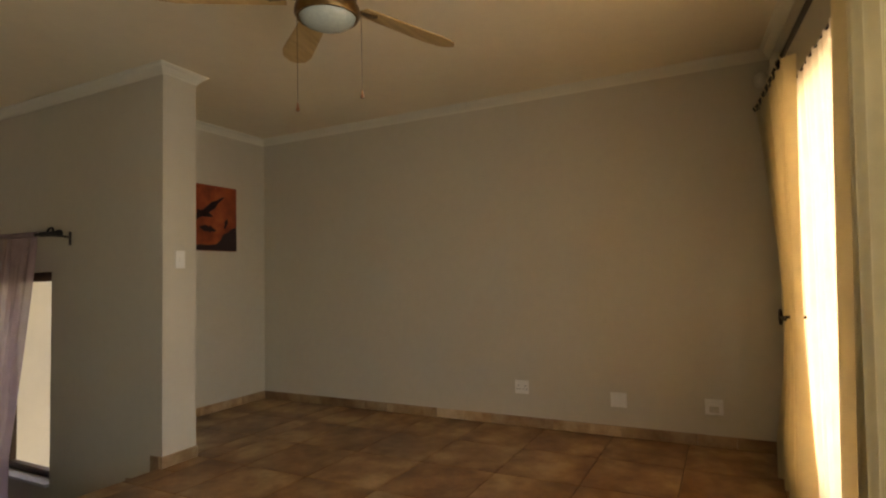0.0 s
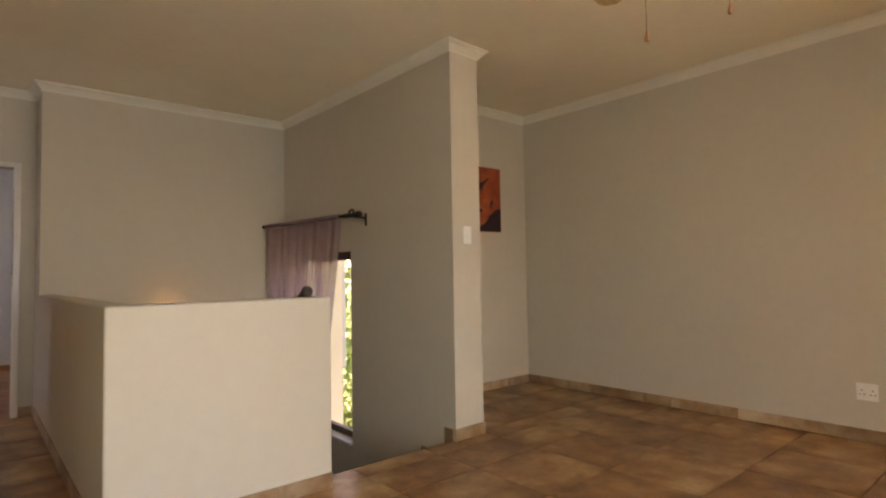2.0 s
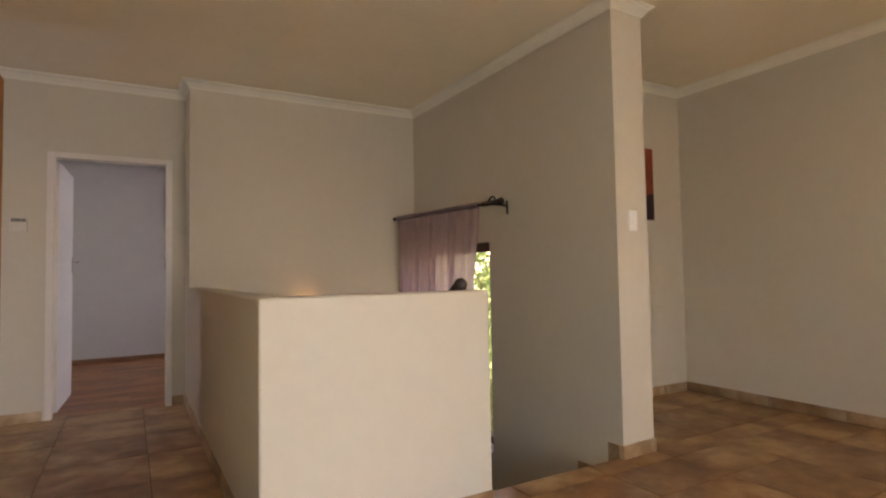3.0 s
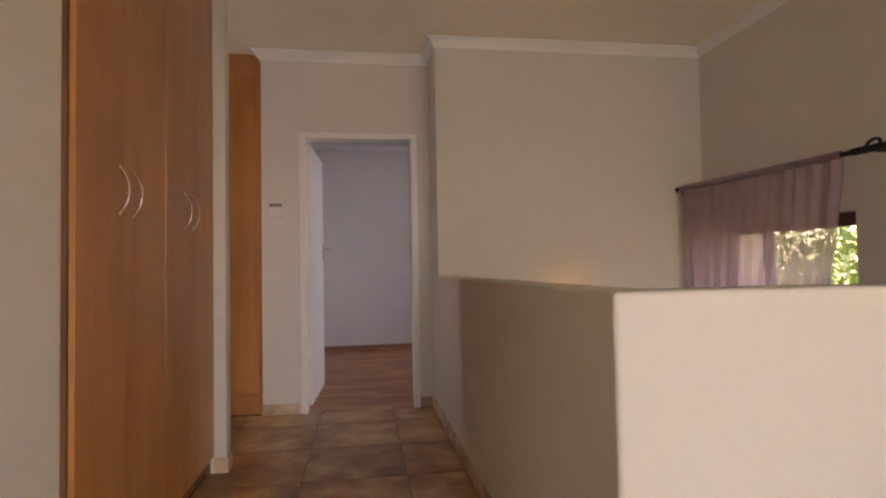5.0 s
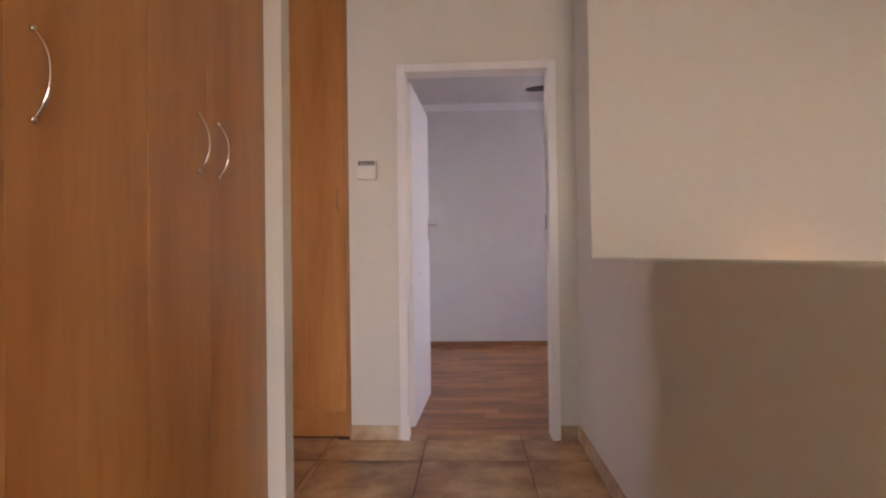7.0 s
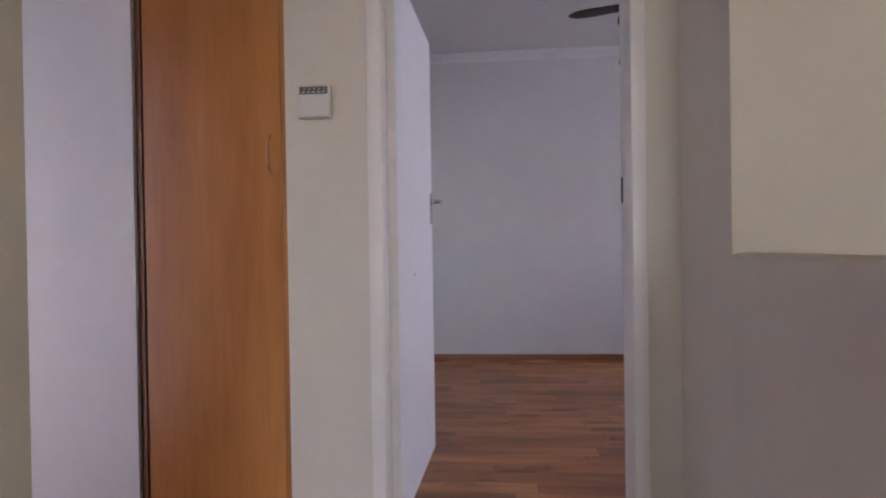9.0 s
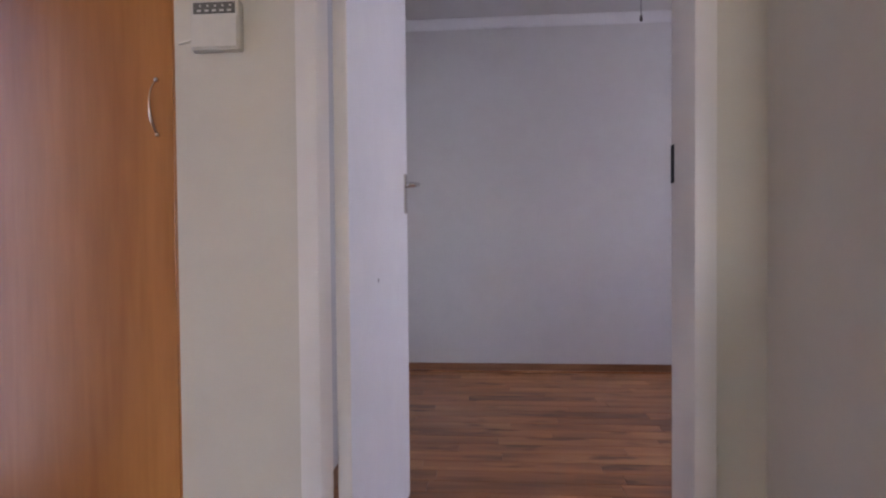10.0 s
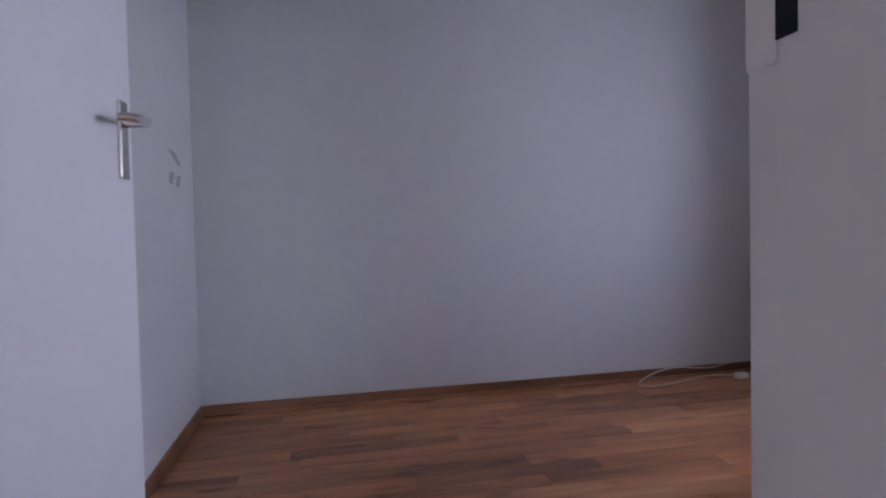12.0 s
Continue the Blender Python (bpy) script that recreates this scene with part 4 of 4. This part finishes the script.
cable = thing("extension_cable", (1.9, 2.9, 0), "thin white cable looped on the laminate floor", "cable")
bm = bmesh.new()
ctrl = [(2.60, 3.0, 0.12), (2.40, 3.0, 0.10), (2.16, 3.0, 0.079), (2.03, 3.0, 0.057), (1.90, 3.0, 0.063), (1.78, 3.0, 0.076), (1.65, 3.0, 0.064), (1.53, 2.998, 0.026), (1.455, 2.95, 0.006), (1.455, 2.895, 0.006), (1.51, 2.868, 0.006), (1.60, 2.886, 0.006), (1.70, 2.902, 0.006), (1.86, 2.955, 0.008), (1.95, 2.965, 0.014), (2.05, 2.93, 0.020), (2.13, 2.895, 0.018)]
pts = []
for i in range(len(ctrl) - 1):
    p0, p1, p2, p3 = (Vector(ctrl[max(0, min(len(ctrl) - 1, i + d))]) for d in (-1, 0, 1, 2))
    for k in range(6):
        u = k / 6
        pts.append(0.5 * ((2 * p1) + (p2 - p0) * u + (2 * p0 - 5 * p1 + 4 * p2 - p3) * u * u + (3 * p1 - p0 - 3 * p2 + p3) * u ** 3))
pts.append(Vector(ctrl[-1]))
tube(bm, pts, 0.0038, 8)
part("lead", bm, CABLE, cable, "", True)
part("plug", rounded_box(2.125, 2.205, 2.865, 2.915, 0.001, 0.036, 0.006), PLASTIC, cable, "white moulded plug", True)

# laminate skirting with quarter-round bead
def lam_skirt(name, x0, x1, y0, y1):
    t = thing(name, (0.5 * (x0 + x1), 0.5 * (y0 + y1), 0), "brown laminate skirting with a lighter bead", "skirting", "", "structure")
    part("board", rounded_box(x0, x1, y0, y1, 0.001, 0.068, 0.003), LAM_TRIM, t)
    return t


sk = lam_skirt("baseboard_bedroom_north", -1.209, 2.749, 3.026, 3.0395)
part("bead", rounded_box(-1.195, 2.735, 3.008, 3.0255, 0.001, 0.018, 0.005), LAMINATE, sk, "lighter quarter-round bead")
lam_skirt("baseboard_bedroom_west", -1.2095, -1.196, 0.19, 3.025)
lam_skirt("baseboard_bedroom_east", 2.736, 2.7495, 0.19, 3.025)

# ---- outside ----
bm = bmesh.new()
bmesh.ops.create_grid(bm, x_segments=60, y_segments=60, size=150)
for v in bm.verts:
    v.co.z = Z_LOW - 0.2 + 0.08 * noise.noise(v.co * 0.2)
structure("ground", bm, GRASS, "mown green lawn round the house", "lawn")


def shrub(x, y, h, r, leaves, seed, name, label, trunk_h):
    rng = random.Random(seed)
    base = Z_LOW - 0.2
    t = thing(name, (x, y, base), label, "tree" if name == "tree" else "shrub")
    bm = bmesh.new()
    tube(bm, [(x, y, base - 0.1), (x + 0.05, y, base + trunk_h * 0.6), (x, y + 0.06, base + trunk_h), (x + 0.1, y, base + trunk_h + 0.6 * r)], [0.05 * h / 2, 0.04 * h / 2, 0.03 * h / 2, 0.012], 8)
    for k in range(6):
        an = rng.uniform(0, 6.28)
        tube(bm, [(x, y, base + trunk_h * rng.uniform(0.6, 1)), (x + 0.4 * r * math.cos(an), y + 0.4 * r * math.sin(an), base + trunk_h + 0.3 * r), (x + 0.8 * r * math.cos(an), y + 0.8 * r * math.sin(an), base + trunk_h + 0.7 * r)], [0.03, 0.02, 0.008], 6)
    part("trunk", bm, BARK, t)
    bm = bmesh.new()
    clumps = [(rng.gauss(0, 0.42) * r, rng.gauss(0, 0.42) * r, rng.uniform(0.0, 1.0)) for _ in range(34)]
    for _ in range(leaves):
        cx, cy, cu = rng.choice(clumps)
        p = Vector((x + cx + rng.gauss(0, 0.13) * r, y + cy + rng.gauss(0, 0.13) * r, base + trunk_h * 0.7 + cu * (h - trunk_h * 0.7) + rng.gauss(0, 0.08) * h))
        if p.z < base + 0.05:
            continue
        m = Matrix.Translation(p) @ Euler((rng.uniform(0, 6.28), rng.uniform(0, 6.28), rng.uniform(0, 6.28))).to_matrix().to_4x4()
        s = rng.uniform(0.03, 0.075) * (1.0 if h < 3 else 1.6)
        vs = [bm.verts.new(m @ Vector(q)) for q in ((-s, 0, 0), (0, -s * 0.45, 0.01), (s, 0, 0), (0, s * 0.45, 0.01))]
        bm.faces.new(vs)
    me = bpy.data.meshes.new("crown")
    bm.to_mesh(me)
    bm.free()
    me.materials.append(LEAF)
    me.transform(Matrix.Translation((-x, -y, -base)))
    ob = new("crown", me)
    ob.parent = t
    return t


for i, (x, y, h, r) in enumerate(((5.0, 0.6, 3.0, 1.0), (5.8, 2.0, 3.4, 1.1), (5.0, 2.9, 2.6, 1.0), (7.0, 0.4, 3.2, 1.1), (6.4, 3.9, 3.6, 1.2), (4.3, 1.7, 1.6, 0.7))):
    shrub(x, y, h, r, 2200, 20 + i, "shrub", "leafy green shrub on the lawn", 0.4)
for i, (x, y, h, r) in enumerate(((9.5, 3.5, 6.5, 2.4), (11.0, 7.0, 7.5, 2.8), (8.5, 7.5, 6.5, 2.4), (12.0, 2.0, 7.0, 2.6), (7.5, 11.0, 6.5, 2.4))):
    shrub(x, y, h, r, 4200, 40 + i, "tree", "leafy garden tree beyond the lawn", 1.8)

# ---- floors ----
PX, PY = 0.522, 0.514
TX0, TY0 = -0.314, -0.310


def slab_piece(bm, x0, x1, y0, y1):
    box(bm, x0, x1, y0, y1, -0.12, -0.004)


bm = bmesh.new()
slab_piece(bm, -2.7, X_W - 0.002, -1.12, 0.15)
slab_piece(bm, X_W - 0.002, 0.0, -7.2, 0.084)
# next two: unseen pieces under the cupboards, added against outside light leaking in
slab_piece(bm, -2.1, X_W - 0.002, -2.605, -1.12)
slab_piece(bm, -1.95, -1.361, 0.15, 0.75)
slab_piece(bm, 0.0, X_E + 0.15, -7.2, Y_HW + T_HW)
slab_piece(bm, X_HW, X_E + 0.15, Y_HW + T_HW, Y_LAND)
slab_piece(bm, X_ST + 0.06, X_E + 0.15, Y_LAND, Y_PIC + 0.15)
floor = structure("floor", bm, GROUT, "brown mottled ceramic tiled floor with dark joints", "floor")


def tile_mesh(w, d):
    bm = bmesh.new()
    box(bm, -w / 2, w / 2, -d / 2, d / 2, -0.008, 0.0)
    top = [e for e in bm.edges if all(v.co.z > -0.001 for v in e.verts)]
    bmesh.ops.bevel(bm, geom=top, offset=0.002, segments=1, profile=0.5, affect="EDGES")
    return mesh_of("tile", bm, TILE)


AREAS = [(-2.6, X_W, -1.03, 0.03), (X_W, 0.0, -7.0, 0.0), (0.0, X_E, -7.0, Y_HW), (X_HW, X_ST, Y_HW, Y_LAND + 0.005), (X_ST + 0.004, X_E, Y_HW, Y_PIC), (DX0 + 0.02, DX1 - 0.02, 0.0, 0.084)]
cache = {}
G = 0.0021
for ai, (ax0, ax1, ay0, ay1) in enumerate(AREAS):
    i0, i1 = math.floor((ax0 - TX0) / PX), math.ceil((ax1 - TX0) / PX)
    j0, j1 = math.floor((ay0 - TY0) / PY), math.ceil((ay1 - TY0) / PY)
    for i in range(i0, i1):
        for j in range(j0, j1):
            x0, x1 = TX0 + i * PX + G, TX0 + (i + 1) * PX - G
            y0, y1 = TY0 + j * PY + G, TY0 + (j + 1) * PY - G
            x0, x1, y0, y1 = max(x0, ax0), min(x1, ax1), max(y0, ay0), min(y1, ay1)
            if x1 - x0 < 0.01 or y1 - y0 < 0.01:
                continue
            key = (round(x1 - x0, 3), round(y1 - y0, 3))
            if key not in cache:
                cache[key] = tile_mesh(*key)
            ob = new("tile", cache[key])
            ob.parent = floor
            ob.location = (0.5 * (x0 + x1), 0.5 * (y0 + y1), 0.0)

# tile skirting, cut from floor tiles
SK_H = 0.078


def skirting(name, x0, y0, x1, y1, first=0.3):
    """Along the wall face from one point to the other, the room on the left."""
    d = Vector((x1 - x0, y1 - y0, 0))
    length = d.length
    d.normalize()
    nrm = Vector((-d.y, d.x, 0))
    ang = math.atan2(d.y, d.x)
    t = thing(name, (x0, y0, 0), "tan ceramic tile skirting along the wall", "skirting", "", "structure")
    s, k = 0.0, 0
    rng = random.Random(name)
    while s < length - 0.005:
        w = first if k == 0 else (0.51 if rng.random() < 0.6 else 0.24)
        w = min(w, length - s)
        if w < 0.02:
            break
        key = ("s", round(w, 3))
        if key not in cache:
            bm = bmesh.new()
            box(bm, 0.001, w - 0.001, 0.0005, 0.010, 0.001, SK_H)
            bmesh.ops.bevel(bm, geom=[e for e in bm.edges if all(v.co.y > 0.009 for v in e.verts)], offset=0.0015, segments=1, profile=0.5, affect="EDGES")
            cache[key] = mesh_of("skirting_tile", bm, SKIRT_TILE)
        ob = new("skirting_tile", cache[key])
        ob.parent = t
        ob.matrix_basis = Matrix.Translation(d * s) @ Matrix.Rotation(ang, 4, "Z")
        s += w
        k += 1
    return t


skirting("baseboard_east", X_E, -6.56, X_E, Y_PIC)
skirting("baseboard_recess", X_E - 0.011, Y_PIC, 2.295, Y_PIC)
skirting("baseboard_pillar_1", 2.285, Y_PIC - 0.011, 2.285, -2.935)
skirting("baseboard_pillar_2", 2.295, -2.9346, X_ST - 0.010, -2.9454, 0.5)
skirting("baseboard_pillar_3", X_ST, -2.945, X_ST, Y_LAND + 0.001)
skirting("baseboard_low_wall_1", X_HW, Y_HW, 0.0, Y_HW)
skirting("baseboard_low_wall_2", 0.0, Y_HW - 0.011, 0.0, -0.001)
skirting("baseboard_door_1", -0.012, 0.0, -0.104, 0.0)
skirting("baseboard_door_2", -0.989, 0.0, -1.25, 0.0)
skirting("baseboard_door_3", -1.25, -0.010, -1.25, 0.045)
skirting("baseboard_nib_1", -1.24, -1.03, -1.24, -1.121)
skirting("baseboard_nib_2", -1.23, -1.12, -1.301, -1.12)
skirting("baseboard_west", X_W, -2.547, X_W, -6.9)
skirting("baseboard_south", X_W, south(X_W), W0, south(W0))

st = thing("baseboard_stairs", (X_ST, Y_LAND, 0), "tan ceramic tile skirting stepping down the stairwell wall", "skirting", "", "structure")
for k in range(9):
    y0, z = Y_LAND + 0.255 * k, -0.18 * (k + 1)
    part("skirting_tile", rounded_box(X_ST - 0.010, X_ST - 0.0005, y0 + 0.002, y0 + 0.085, z + 0.080, z + 0.255, 0.0015), SKIRT_TILE, st)
    part("skirting_tile", rounded_box(X_ST - 0.010, X_ST - 0.0005, y0 + 0.002, y0 + 0.253, z + 0.001, z + 0.078, 0.0015), SKIRT_TILE, st)

# laminate planks
bm = bmesh.new()
box(bm, -1.36, 2.90, 0.084, 3.19, -0.12, -0.004)
lam = structure("floor_bedroom", bm, GROUT, "reddish-brown laminate plank floor", "floor")
rng = random.Random(12)
PW = 0.1055
y = 0.084
while y < 3.03:
    y1 = min(y + PW, 3.035)
    x = -1.20 - rng.uniform(0, 0.7)
    while x < 2.74:
        xa_, xb_ = max(x, -1.205), min(x + 0.80, 2.745)
        if y < 0.17:
            xa_, xb_ = max(xa_, DX0 + 0.02), min(xb_, DX1 - 0.02)
        if xb_ - xa_ > 0.02:
            key = ("p", round(xb_ - xa_, 3), round(y1 - y, 3))
            if key not in cache:
                b_ = bmesh.new()
                w, d = xb_ - xa_ - 0.0012, y1 - y - 0.0012
                box(b_, -w / 2, w / 2, -d / 2, d / 2, -0.006, 0.0)
                bmesh.ops.bevel(b_, geom=[e for e in b_.edges if all(v.co.z > -0.001 for v in e.verts)], offset=0.0012, segments=1, profile=0.5, affect="EDGES")
                cache[key] = mesh_of("plank", b_, LAMINATE)
            ob = new("plank", cache[key])
            ob.parent = lam
            ob.location = (0.5 * (xa_ + xb_), 0.5 * (y + y1), 0.0)
        x += 0.80
    y = y1
